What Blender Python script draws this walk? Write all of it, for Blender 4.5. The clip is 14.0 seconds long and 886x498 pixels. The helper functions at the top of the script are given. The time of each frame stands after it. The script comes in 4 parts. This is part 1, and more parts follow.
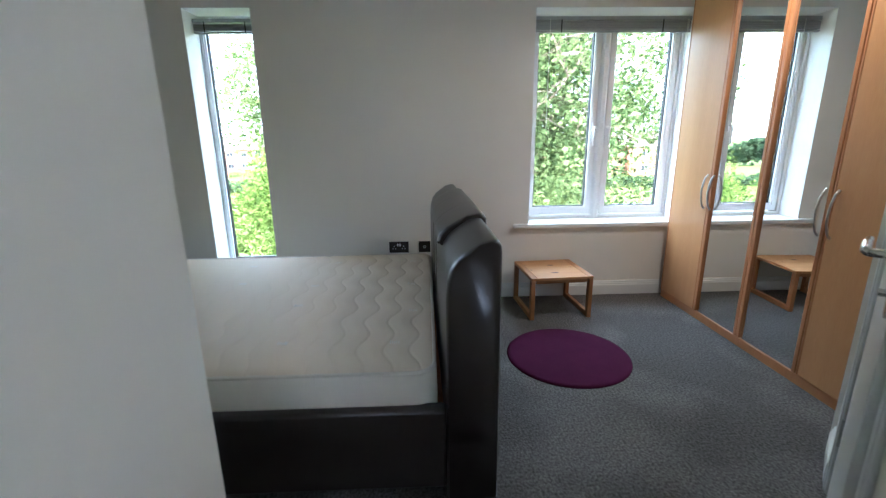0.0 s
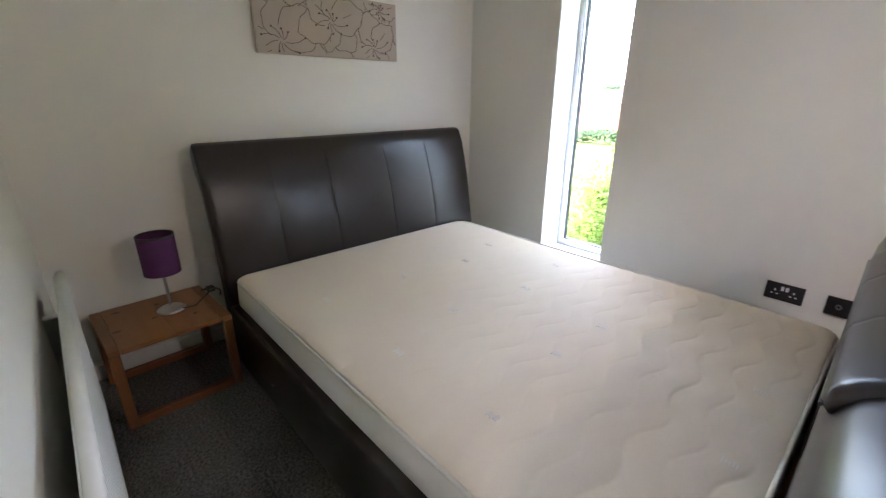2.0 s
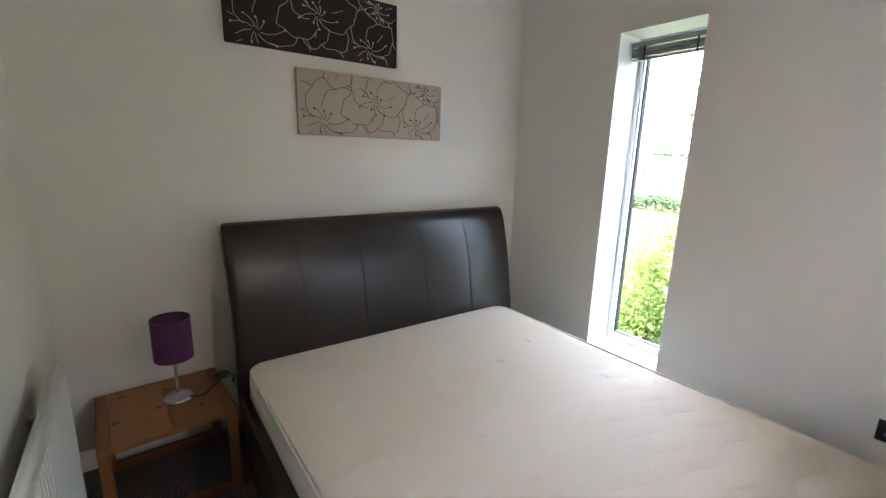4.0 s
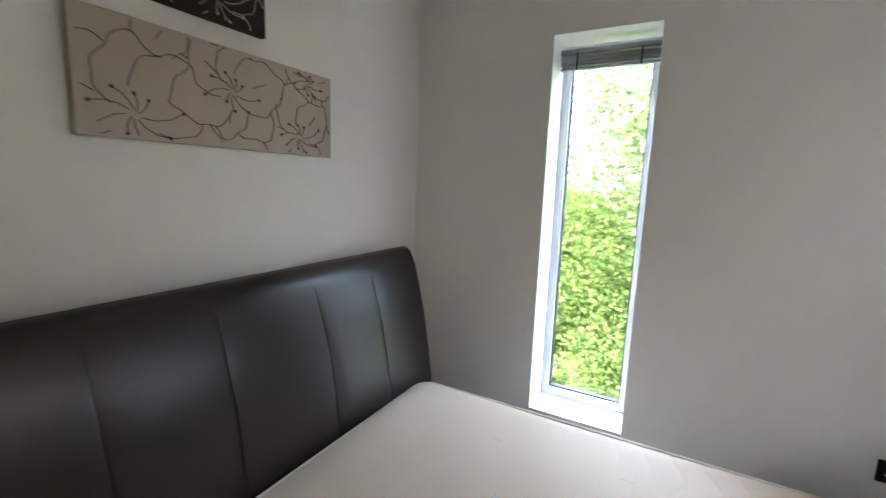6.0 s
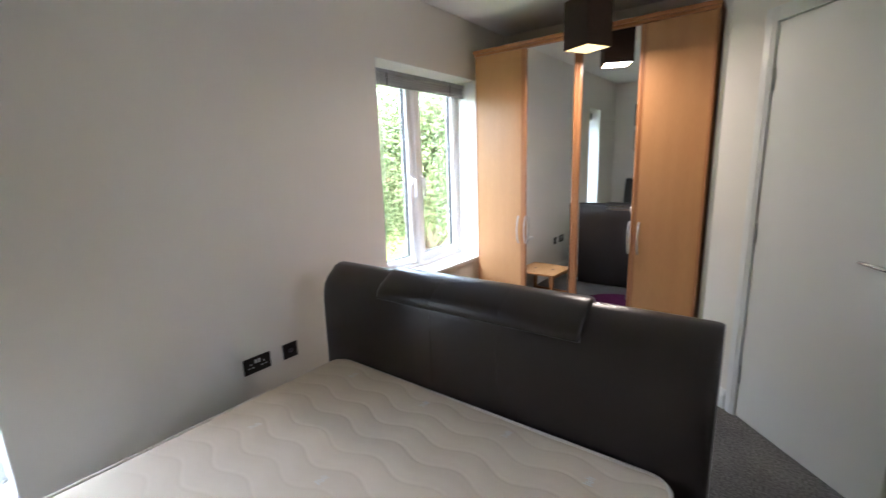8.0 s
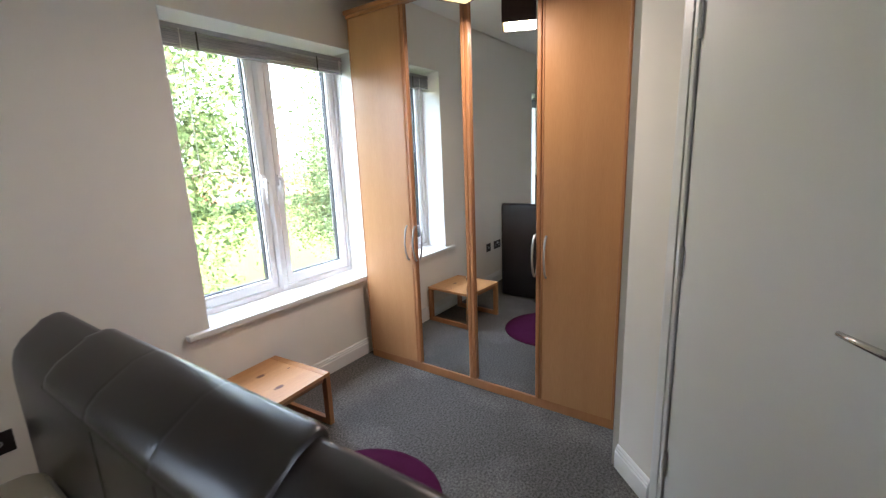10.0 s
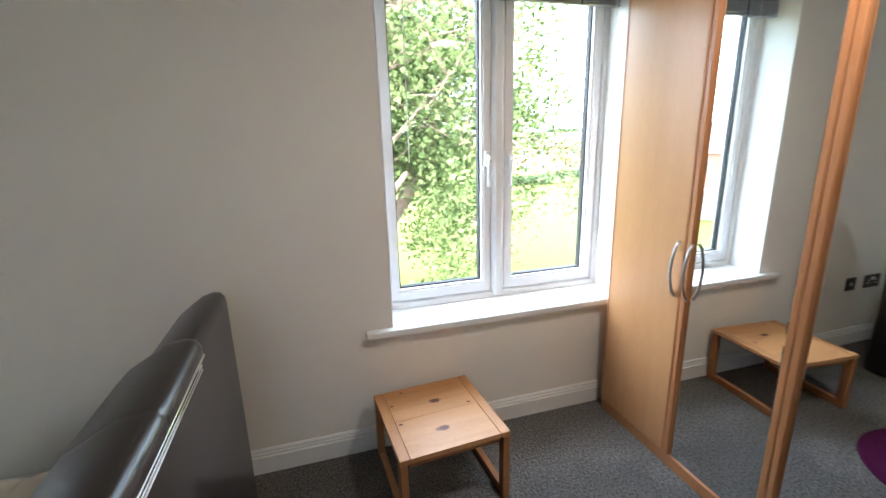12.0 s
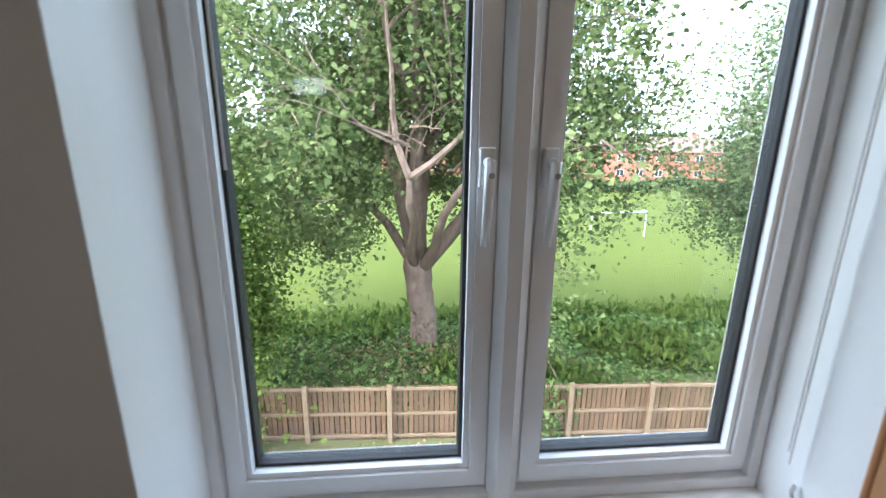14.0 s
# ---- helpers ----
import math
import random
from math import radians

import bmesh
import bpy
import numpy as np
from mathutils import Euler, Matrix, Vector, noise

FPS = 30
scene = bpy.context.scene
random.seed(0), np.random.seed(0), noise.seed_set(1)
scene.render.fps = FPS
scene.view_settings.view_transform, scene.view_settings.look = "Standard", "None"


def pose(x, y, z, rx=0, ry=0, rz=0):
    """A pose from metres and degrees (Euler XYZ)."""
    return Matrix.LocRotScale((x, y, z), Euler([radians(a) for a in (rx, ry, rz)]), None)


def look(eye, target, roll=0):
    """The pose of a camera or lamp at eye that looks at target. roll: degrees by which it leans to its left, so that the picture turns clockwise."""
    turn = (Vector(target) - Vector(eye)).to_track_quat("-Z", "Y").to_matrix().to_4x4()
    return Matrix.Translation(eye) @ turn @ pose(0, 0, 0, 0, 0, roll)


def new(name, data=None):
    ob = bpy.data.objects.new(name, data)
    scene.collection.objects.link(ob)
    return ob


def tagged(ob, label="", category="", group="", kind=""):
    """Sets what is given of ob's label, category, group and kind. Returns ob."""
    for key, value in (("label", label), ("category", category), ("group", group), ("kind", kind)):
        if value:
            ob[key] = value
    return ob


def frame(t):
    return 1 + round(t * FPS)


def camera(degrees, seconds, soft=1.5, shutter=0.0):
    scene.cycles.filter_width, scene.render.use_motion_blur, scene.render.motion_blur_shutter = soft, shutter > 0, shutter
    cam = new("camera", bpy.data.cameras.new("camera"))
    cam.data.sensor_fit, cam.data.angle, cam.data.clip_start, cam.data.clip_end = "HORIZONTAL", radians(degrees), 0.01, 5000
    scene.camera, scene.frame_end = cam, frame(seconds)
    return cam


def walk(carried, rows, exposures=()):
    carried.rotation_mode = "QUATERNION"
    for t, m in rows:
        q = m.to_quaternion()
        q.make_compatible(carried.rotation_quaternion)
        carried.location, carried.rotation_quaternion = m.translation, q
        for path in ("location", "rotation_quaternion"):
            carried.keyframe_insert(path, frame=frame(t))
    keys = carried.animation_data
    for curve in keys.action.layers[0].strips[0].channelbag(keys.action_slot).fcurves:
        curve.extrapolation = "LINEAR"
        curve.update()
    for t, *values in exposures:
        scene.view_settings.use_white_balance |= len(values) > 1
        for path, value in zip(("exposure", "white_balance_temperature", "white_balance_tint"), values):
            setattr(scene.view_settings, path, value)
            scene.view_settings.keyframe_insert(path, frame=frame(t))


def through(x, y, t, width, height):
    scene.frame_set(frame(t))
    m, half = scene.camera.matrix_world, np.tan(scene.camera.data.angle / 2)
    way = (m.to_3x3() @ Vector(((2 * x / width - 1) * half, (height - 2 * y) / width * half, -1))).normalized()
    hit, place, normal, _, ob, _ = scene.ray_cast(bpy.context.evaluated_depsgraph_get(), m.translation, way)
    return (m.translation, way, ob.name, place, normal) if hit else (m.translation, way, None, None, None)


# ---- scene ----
cam = camera(92.1, 14.0, soft=1.3, shutter=0.3)
EXPOSURES = [(0.0, 5.0, 5200, 8), (1.0, 5.15, 5650, 16), (1.6, 5.75, 5650, 18), (3.0, 5.8, 5650, 18), (5.5, 5.5, 5600, 18), (6.4, 5.45, 5550, 16), (7.6, 5.2, 5600, 15), (8.6, 5.5, 5800, 18), (11.0, 4.9, 5700, 13), (12.0, 5.1, 5700, 11), (12.5, 4.55, 5600, 9), (13.2, 4.1, 5250, 12), (14.0, 3.35, 5500, 12)]
PATH = [
    (0, (0.175, 0.095, 1.208), (0.245, 2.033, 0.716), -0.7),
    (0.5, (0.158, 0.368, 1.226), (0.223, 2.305, 0.733), -2.8),
    (1, (0.104, 0.557, 1.248), (-0.347, 2.454, 0.804), -2.9),
    (1.5, (0.127, 0.709, 1.271), (-0.946, 2.316, 0.757), -1.0),
    (2, (0.221, 0.856, 1.298), (-1.17, 2.121, 0.614), 0.3),
    (2.5, (0.26, 0.972, 1.327), (-1.283, 2.068, 0.679), -0.5),
    (3, (0.361, 0.988, 1.392), (-1.293, 1.988, 0.878), 0.8),
    (4.3, (-0.07, 1.06, 1.41), (-1.62, 2.25, 0.99), 1.8),
    (5.5, (-0.558, 1.163, 1.426), (-1.973, 2.54, 1.107), 2.5),
    (6, (-0.825, 1.253, 1.397), (-1.793, 2.977, 1.093), 2.0),
    (6.5, (-1.102, 1.342, 1.36), (-1.574, 3.26, 1.043), -0.5),
    (7, (-1.067, 1.376, 1.422), (-0.805, 3.32, 1.035), -2.3),
    (7.5, (-1.114, 1.305, 1.43), (-0.006, 2.921, 1.03), -2.7),
    (8, (-1.094, 1.236, 1.424), (0.462, 2.426, 1.023), -1.9),
    (8.5, (-0.956, 1.177, 1.418), (0.742, 2.166, 1.048), -2.3),
    (9.8, (-0.15, 1.12, 1.4), (1.45, 2.23, 0.98), -2.3),
    (11, (0.37, 1.329, 1.349), (1.87, 2.581, 0.922), -2.3),
    (11.5, (0.502, 1.46, 1.355), (1.596, 3.068, 0.89), -2.1),
    (12, (0.681, 1.553, 1.374), (1.224, 3.414, 0.882), -1.6),
    (12.5, (0.836, 1.837, 1.399), (1.272, 3.711, 0.853), -1.9),
    (13, (0.968, 2.17, 1.36), (1.353, 4.074, 0.882), -2.7),
    (13.5, (1.214, 2.488, 1.345), (1.468, 4.411, 0.855), -0.8),
    (14, (1.335, 2.747, 1.331), (1.509, 4.677, 0.835), 0.7),
]
walk(cam, [(t, look(eye, target, roll)) for t, eye, target, roll in PATH], EXPOSURES)

# ---- light ----
world = bpy.data.worlds.new("overcast_sky")
scene.world = world
world.use_nodes = True
wn = world.node_tree
sky = wn.nodes.new("ShaderNodeTexSky")
sky.sky_type = "NISHITA"
sky.sun_disc = False
sky.sun_elevation = radians(52)
sky.sun_rotation = radians(247)
sky.air_density, sky.dust_density, sky.ozone_density = 1.0, 7.0, 1.0
bgn = wn.nodes["Background"]
bgn.inputs["Strength"].default_value = 0.15
# an even layer of bright cloud over the blue
cloud = wn.nodes.new("ShaderNodeMix")
cloud.data_type, cloud.blend_type = "RGBA", "ADD"
cloud.inputs[0].default_value = 1.0
cloud.inputs[7].default_value = (5.0, 5.1, 5.25, 1)
wn.links.new(sky.outputs[0], cloud.inputs[6])
wn.links.new(cloud.outputs[2], bgn.inputs["Color"])
sun = new("sun", bpy.data.lights.new("sun", "SUN"))
sun.data.energy, sun.data.angle, sun.data.color = 0.6, radians(60), (1.0, 0.98, 0.96)
sun.matrix_world = look((-14.0, -6.0, 19.5), (0, 0, 0))
# the lit pendant's bulb, at the mouth of its shade
bulb = new("pendant_bulb", bpy.data.lights.new("pendant_bulb", "AREA"))
bulb.data.energy, bulb.data.size, bulb.data.color = 0.34, 0.17, (1.0, 0.82, 0.64)
bulb.matrix_world = pose(1.698, 2.207, 2.072, 0, 0, -25)


# ---- materials ----
def material(name, colour, rough=0.6, metal=0.0, other=None, scale=8.0, fine=120.0, bump=0.0, spots=0.35, stretch=(1, 1, 1), spec=0.5, vary=0.0):
    """Two scales of mottling between colour and other, with a fine relief."""
    m = bpy.data.materials.new(name)
    m.use_nodes = True
    nt = m.node_tree
    b = nt.nodes["Principled BSDF"]
    b.inputs["Roughness"].default_value = rough
    b.inputs["Metallic"].default_value = metal
    b.inputs["Specular IOR Level"].default_value = spec
    other = other or tuple(c * 0.82 for c in colour)
    tc = nt.nodes.new("ShaderNodeTexCoord")
    mp = nt.nodes.new("ShaderNodeMapping")
    mp.inputs["Scale"].default_value = stretch
    nt.links.new(tc.outputs["Object"], mp.inputs[0])
    n1 = nt.nodes.new("ShaderNodeTexNoise")
    n1.inputs["Scale"].default_value, n1.inputs["Detail"].default_value = scale, 5
    n2 = nt.nodes.new("ShaderNodeTexNoise")
    n2.inputs["Scale"].default_value, n2.inputs["Detail"].default_value = fine, 3
    nt.links.new(mp.outputs[0], n1.inputs["Vector"])
    nt.links.new(mp.outputs[0], n2.inputs["Vector"])
    add = nt.nodes.new("ShaderNodeMath")
    add.operation = "MULTIPLY_ADD"
    add.inputs[1].default_value = 0.5
    nt.links.new(n2.outputs["Fac"], add.inputs[0])
    half = nt.nodes.new("ShaderNodeMath")
    half.operation = "MULTIPLY"
    half.inputs[1].default_value = 0.5
    nt.links.new(n1.outputs["Fac"], half.inputs[0])
    nt.links.new(half.outputs[0], add.inputs[2])
    ramp = nt.nodes.new("ShaderNodeValToRGB")
    ramp.color_ramp.elements[0].position, ramp.color_ramp.elements[1].position = 0.5 - spots / 2, 0.5 + spots / 2
    ramp.color_ramp.elements[0].color, ramp.color_ramp.elements[1].color = (*other, 1), (*colour, 1)
    nt.links.new(add.outputs[0], ramp.inputs[0])
    out = ramp.outputs[0]
    if vary:
        info = nt.nodes.new("ShaderNodeObjectInfo")
        hsv = nt.nodes.new("ShaderNodeHueSaturation")
        mr = nt.nodes.new("ShaderNodeMapRange")
        mr.inputs["To Min"].default_value, mr.inputs["To Max"].default_value = 1 - vary, 1 + vary
        nt.links.new(info.outputs["Random"], mr.inputs["Value"])
        nt.links.new(mr.outputs[0], hsv.inputs["Value"])
        nt.links.new(out, hsv.inputs["Color"])
        out = hsv.outputs[0]
    nt.links.new(out, b.inputs["Base Color"])
    if bump:
        bp = nt.nodes.new("ShaderNodeBump")
        bp.inputs["Strength"].default_value, bp.inputs["Distance"].default_value = bump, 0.004
        nt.links.new(add.outputs[0], bp.inputs["Height"])
        nt.links.new(bp.outputs[0], b.inputs["Normal"])
    return m


def wood(name, light, dark, rough=0.4, along=(1, 1, 1), scale=6.0, knots=()):
    """Grain stretched along one axis, with broad bands and, in pine, dark knots."""
    m = material(name, light, rough, other=dark, scale=scale, fine=scale * 14, bump=0.05, spots=0.5, stretch=along)
    for kx, ky, rx, ry in knots or ():
        nt = m.node_tree
        b = nt.nodes["Principled BSDF"]
        tc, mp, wob, add, ln, r, mix = (nt.nodes.new("ShaderNode" + k) for k in ("TexCoord", "Mapping", "TexNoise", "VectorMath", "VectorMath", "ValToRGB", "Mix"))
        mp.inputs["Location"].default_value = (-kx / rx, -ky / ry, 0)
        mp.inputs["Scale"].default_value = (1 / rx, 1 / ry, 0)
        nt.links.new(tc.outputs["Object"], mp.inputs[0])
        wob.inputs["Scale"].default_value = 60
        nt.links.new(tc.outputs["Object"], wob.inputs["Vector"])
        add.operation, ln.operation = "MULTIPLY_ADD", "LENGTH"
        nt.links.new(wob.outputs["Color"], add.inputs[0])
        add.inputs[1].default_value = (0.8, 0.8, 0)
        nt.links.new(mp.outputs[0], add.inputs[2])
        nt.links.new(add.outputs[0], ln.inputs[0])
        r.color_ramp.elements[0].position, r.color_ramp.elements[1].position = 0.55, 1.0
        r.color_ramp.elements[0].color, r.color_ramp.elements[1].color = (0.22, 0.12, 0.09, 1), (1, 1, 1, 1)
        nt.links.new(ln.outputs["Value"], r.inputs[0])
        mix.data_type, mix.blend_type = "RGBA", "MULTIPLY"
        mix.inputs[0].default_value = 1.0
        nt.links.new(b.inputs["Base Color"].links[0].from_socket, mix.inputs[6])
        nt.links.new(r.outputs[0], mix.inputs[7])
        nt.links.new(mix.outputs[2], b.inputs["Base Color"])
    return m


def leafy(name, a, b_, through=0.45):
    """Leaf colour that differs from leaf to leaf and lets light through."""
    m = bpy.data.materials.new(name)
    m.use_nodes = True
    nt = m.node_tree
    nt.nodes.remove(nt.nodes["Principled BSDF"])
    geo = nt.nodes.new("ShaderNodeNewGeometry")
    ramp = nt.nodes.new("ShaderNodeValToRGB")
    ramp.color_ramp.elements[0].color, ramp.color_ramp.elements[1].color = (*a, 1), (*b_, 1)
    nt.links.new(geo.outputs["Random Per Island"], ramp.inputs[0])
    d, tr, mix = nt.nodes.new("ShaderNodeBsdfDiffuse"), nt.nodes.new("ShaderNodeBsdfTranslucent"), nt.nodes.new("ShaderNodeMixShader")
    mix.inputs[0].default_value = through
    nt.links.new(ramp.outputs[0], d.inputs[0])
    nt.links.new(ramp.outputs[0], tr.inputs[0])
    nt.links.new(d.outputs[0], mix.inputs[1])
    nt.links.new(tr.outputs[0], mix.inputs[2])
    nt.links.new(mix.outputs[0], nt.nodes["Material Output"].inputs[0])
    return m


def glassy(name):
    m = bpy.data.materials.new(name)
    m.use_nodes = True
    nt = m.node_tree
    nt.nodes.remove(nt.nodes["Principled BSDF"])
    t, g, mix, f, pw, ml = (nt.nodes.new("ShaderNode" + k) for k in ("BsdfTransparent", "BsdfGlossy", "MixShader", "LayerWeight", "Math", "Math"))
    t.inputs[0].default_value = (0.68, 0.705, 0.695, 1)
    g.inputs["Roughness"].default_value = 0.02
    f.inputs[0].default_value = 0.5
    pw.operation, ml.operation = "POWER", "MULTIPLY_ADD"
    pw.inputs[1].default_value, ml.inputs[1].default_value, ml.inputs[2].default_value = 4.0, 0.5, 0.02
    nt.links.new(f.outputs["Facing"], pw.inputs[0])
    nt.links.new(pw.outputs[0], ml.inputs[0])
    nt.links.new(ml.outputs[0], mix.inputs[0])
    nt.links.new(t.outputs[0], mix.inputs[1])
    nt.links.new(g.outputs[0], mix.inputs[2])
    nt.links.new(mix.outputs[0], nt.nodes["Material Output"].inputs[0])
    return m


def glow(name, colour, strength):
    m = bpy.data.materials.new(name)
    m.use_nodes = True
    b = m.node_tree.nodes["Principled BSDF"]
    b.inputs["Base Color"].default_value = (*colour, 1)
    b.inputs["Emission Color"].default_value = (*colour, 1)
    b.inputs["Emission Strength"].default_value = strength
    return m


def pile_carpet():
    """Short twisted pile: tufts at fingertip size, and broad patches where the pile lies one way or the other."""
    m = bpy.data.materials.new("grey_carpet")
    m.use_nodes = True
    nt = m.node_tree
    b = nt.nodes["Principled BSDF"]
    b.inputs["Roughness"].default_value, b.inputs["Specular IOR Level"].default_value = 0.95, 0.1
    tc = nt.nodes.new("ShaderNodeTexCoord")
    levels = []
    for scale, detail, lo, hi, dark, pale in ((1.5, 4, 0.44, 0.56, 0.1, 0.145), (95, 5, 0.34, 0.66, 0.52, 1.32), (420, 2, 0.3, 0.7, 0.75, 1.25)):
        n, mr = nt.nodes.new("ShaderNodeTexNoise"), nt.nodes.new("ShaderNodeMapRange")
        n.inputs["Scale"].default_value, n.inputs["Detail"].default_value = scale, detail
        nt.links.new(tc.outputs["Object"], n.inputs["Vector"])
        for key, value in (("From Min", lo), ("From Max", hi), ("To Min", dark), ("To Max", pale)):
            mr.inputs[key].default_value = value
        nt.links.new(n.outputs["Fac"], mr.inputs["Value"])
        levels.append(mr.outputs[0])
    out = levels[0]
    for level in levels[1:]:
        mul = nt.nodes.new("ShaderNodeMath")
        mul.operation = "MULTIPLY"
        nt.links.new(out, mul.inputs[0])
        nt.links.new(level, mul.inputs[1])
        out = mul.outputs[0]
    tint = nt.nodes.new("ShaderNodeMix")
    tint.data_type, tint.blend_type = "RGBA", "MULTIPLY"
    tint.inputs[0].default_value = 1.0
    tint.inputs[7].default_value = (1.04, 1.0, 0.95, 1)
    nt.links.new(out, tint.inputs[6])
    nt.links.new(tint.outputs[2], b.inputs["Base Color"])
    bp = nt.nodes.new("ShaderNodeBump")
    bp.inputs["Strength"].default_value, bp.inputs["Distance"].default_value = 0.9, 0.004
    nt.links.new(levels[1], bp.inputs["Height"])
    nt.links.new(bp.outputs[0], b.inputs["Normal"])
    return m


PAINT = material("wall_paint", (0.82, 0.785, 0.725), 0.75, other=(0.795, 0.76, 0.70), scale=2.0, fine=260, bump=0.05, spots=0.7, spec=0.3)
CEIL = material("ceiling_paint", (0.84, 0.83, 0.81), 0.85, scale=2, fine=200, bump=0.03, other=(0.81, 0.8, 0.78), spec=0.2)
GLOSS = material("white_gloss", (0.8, 0.8, 0.79), 0.35, other=(0.76, 0.76, 0.75), scale=3, fine=90, bump=0.02, spots=0.6)
DOORW = material("door_paint", (0.76, 0.76, 0.74), 0.45, other=(0.73, 0.73, 0.71), scale=2, fine=140, bump=0.03, spots=0.6)
UPVC = material("white_plastic_frame", (0.82, 0.83, 0.84), 0.3, other=(0.78, 0.79, 0.8), scale=4, fine=60, spots=0.6)
GASKET = material("black_gasket", (0.02, 0.02, 0.022), 0.6)
CARPET = pile_carpet()
LEATHER = material("dark_brown_leather", (0.032, 0.0248, 0.022), 0.28, other=(0.023, 0.0175, 0.0155), scale=5, fine=420, bump=0.08, spots=0.6, spec=0.42)
SEAM = material("leather_seam", (0.012, 0.009, 0.008), 0.6)
TICKING = material("mattress_ticking", (0.79, 0.7, 0.58), 0.8, other=(0.73, 0.6, 0.46), scale=1.6, fine=500, bump=0.1, spots=0.55, spec=0.2)
BORDER = material("mattress_border", (0.76, 0.705, 0.63), 0.8, other=(0.7, 0.64, 0.56), scale=5, fine=400, bump=0.1, spec=0.2)
BEECH = wood("beech_laminate", (0.55, 0.295, 0.125), (0.46, 0.225, 0.088), 0.36, (3, 3, 0.25), 5)
BEECH_EDGE = wood("beech_edge", (0.46, 0.21, 0.085), (0.38, 0.16, 0.06), 0.4, (4, 4, 0.25), 6)
PINE = wood("oiled_pine", (0.58, 0.31, 0.125), (0.43, 0.2, 0.068), 0.42, (1.0, 9, 4), 3.4, knots=((0.03, 0.085, 0.034, 0.016), (0.0, -0.095, 0.032, 0.018), (-0.155, -0.02, 0.012, 0.007), (0.15, 0.02, 0.011, 0.007), (-0.16, 0.11, 0.009, 0.006), (-0.1, 0.19, 0.01, 0.006)))
# the bedside table's pine, darker than the side table's
PINE_DARK = wood("darker_pine", (0.31, 0.13, 0.045), (0.2, 0.078, 0.024), 0.42, (1.0, 9, 4), 3.4, knots=((0.05, -0.16, 0.012, 0.02), (0.02, -0.02, 0.01, 0.014), (-0.12, 0.02, 0.01, 0.014), (0.1, 0.12, 0.012, 0.01), (-0.15, -0.13, 0.012, 0.02)))
PINE_DLEG = wood("darker_pine_legs", (0.25, 0.1, 0.035), (0.165, 0.06, 0.02), 0.45, (5, 5, 1), 4)
PINE_BAT = wood("pine_battens", (0.5, 0.25, 0.095), (0.37, 0.165, 0.056), 0.42, (9, 1.0, 4), 3.4)
PINE_LEG = wood("pine_legs", (0.36, 0.16, 0.058), (0.25, 0.1, 0.034), 0.45, (5, 5, 1), 4)
STEEL = material("brushed_steel", (0.62, 0.61, 0.6), 0.3, 1.0, scale=30, fine=300, spots=0.6)
CHROME = material("satin_chrome", (0.7, 0.69, 0.67), 0.18, 1.0, scale=10, fine=100, spots=0.8)
BLACKNI = material("black_nickel_plate", (0.045, 0.04, 0.038), 0.32, 0.6, scale=20, fine=200)
WHITEPL = material("white_plastic", (0.75, 0.75, 0.74), 0.4)
DARKPL = material("black_plastic", (0.02, 0.02, 0.02), 0.45)
PURPLE = material("purple_fabric", (0.095, 0.018, 0.1), 0.8, other=(0.06, 0.012, 0.065), scale=30, fine=500, bump=0.2)
RUGM = material("magenta_pile", (0.065, 0.008, 0.036), 0.95, other=(0.04, 0.0045, 0.023), scale=10, fine=260, bump=0.8, spots=0.5, spec=0.1)
BROWNSH = material("brown_shade_fabric", (0.035, 0.02, 0.017), 0.85, other=(0.025, 0.014, 0.012), scale=60, fine=600, bump=0.15)
CREAMC = material("cream_canvas", (0.5, 0.415, 0.345), 0.85, other=(0.45, 0.37, 0.3), scale=5, fine=700, bump=0.2)
BROWNC = material("brown_canvas", (0.03, 0.015, 0.013), 0.8, other=(0.02, 0.011, 0.009), scale=5, fine=700, bump=0.2)
SLATM = material("dark_aluminium_slats", (0.36, 0.37, 0.4), 0.35, 0.2, scale=6, fine=60)
RADM = material("radiator_enamel", (0.8, 0.79, 0.76), 0.35, other=(0.76, 0.75, 0.72), scale=4, fine=50)
GLASS = glassy("window_glass")
MIRROR = bpy.data.materials.new("mirror_glass")
MIRROR.use_nodes = True
MIRROR.node_tree.nodes["Principled BSDF"].inputs["Metallic"].default_value = 1.0
MIRROR.node_tree.nodes["Principled BSDF"].inputs["Roughness"].default_value = 0.015
MIRROR.node_tree.nodes["Principled BSDF"].inputs["Base Color"].default_value = (0.8, 0.82, 0.81, 1)
BULB = glow("lit_shade_lining", (1.0, 0.7, 0.24), 0.06)
BARK = material("plane_bark", (0.28, 0.2, 0.15), 0.95, other=(0.065, 0.043, 0.032), scale=5.5, fine=14, bump=1.0, spots=0.34, stretch=(1, 1, 0.55), spec=0.1)
LEAF = leafy("plane_leaves", (0.035, 0.056, 0.019), (0.22, 0.26, 0.1), 0.42)
LEAF_F = leafy("pale_tree_leaves", (0.06, 0.09, 0.04), (0.24, 0.29, 0.14), 0.45)
LEAF_Y = leafy("young_leaves", (0.05, 0.085, 0.018), (0.17, 0.21, 0.05))
LEAF_D = leafy("ivy_leaves", (0.04, 0.078, 0.022), (0.23, 0.3, 0.1), 0.35)
DRY = leafy("dry_leaves", (0.16, 0.1, 0.05), (0.34, 0.24, 0.13), 0.1)
FAR_LEAF = leafy("distant_leaves", (0.035, 0.055, 0.028), (0.075, 0.1, 0.05), 0.3)
GRASS = material("mown_grass", (0.072, 0.086, 0.015), 0.95, other=(0.054, 0.07, 0.012), scale=0.35, fine=14, bump=0.5, spots=0.5, spec=0.1)
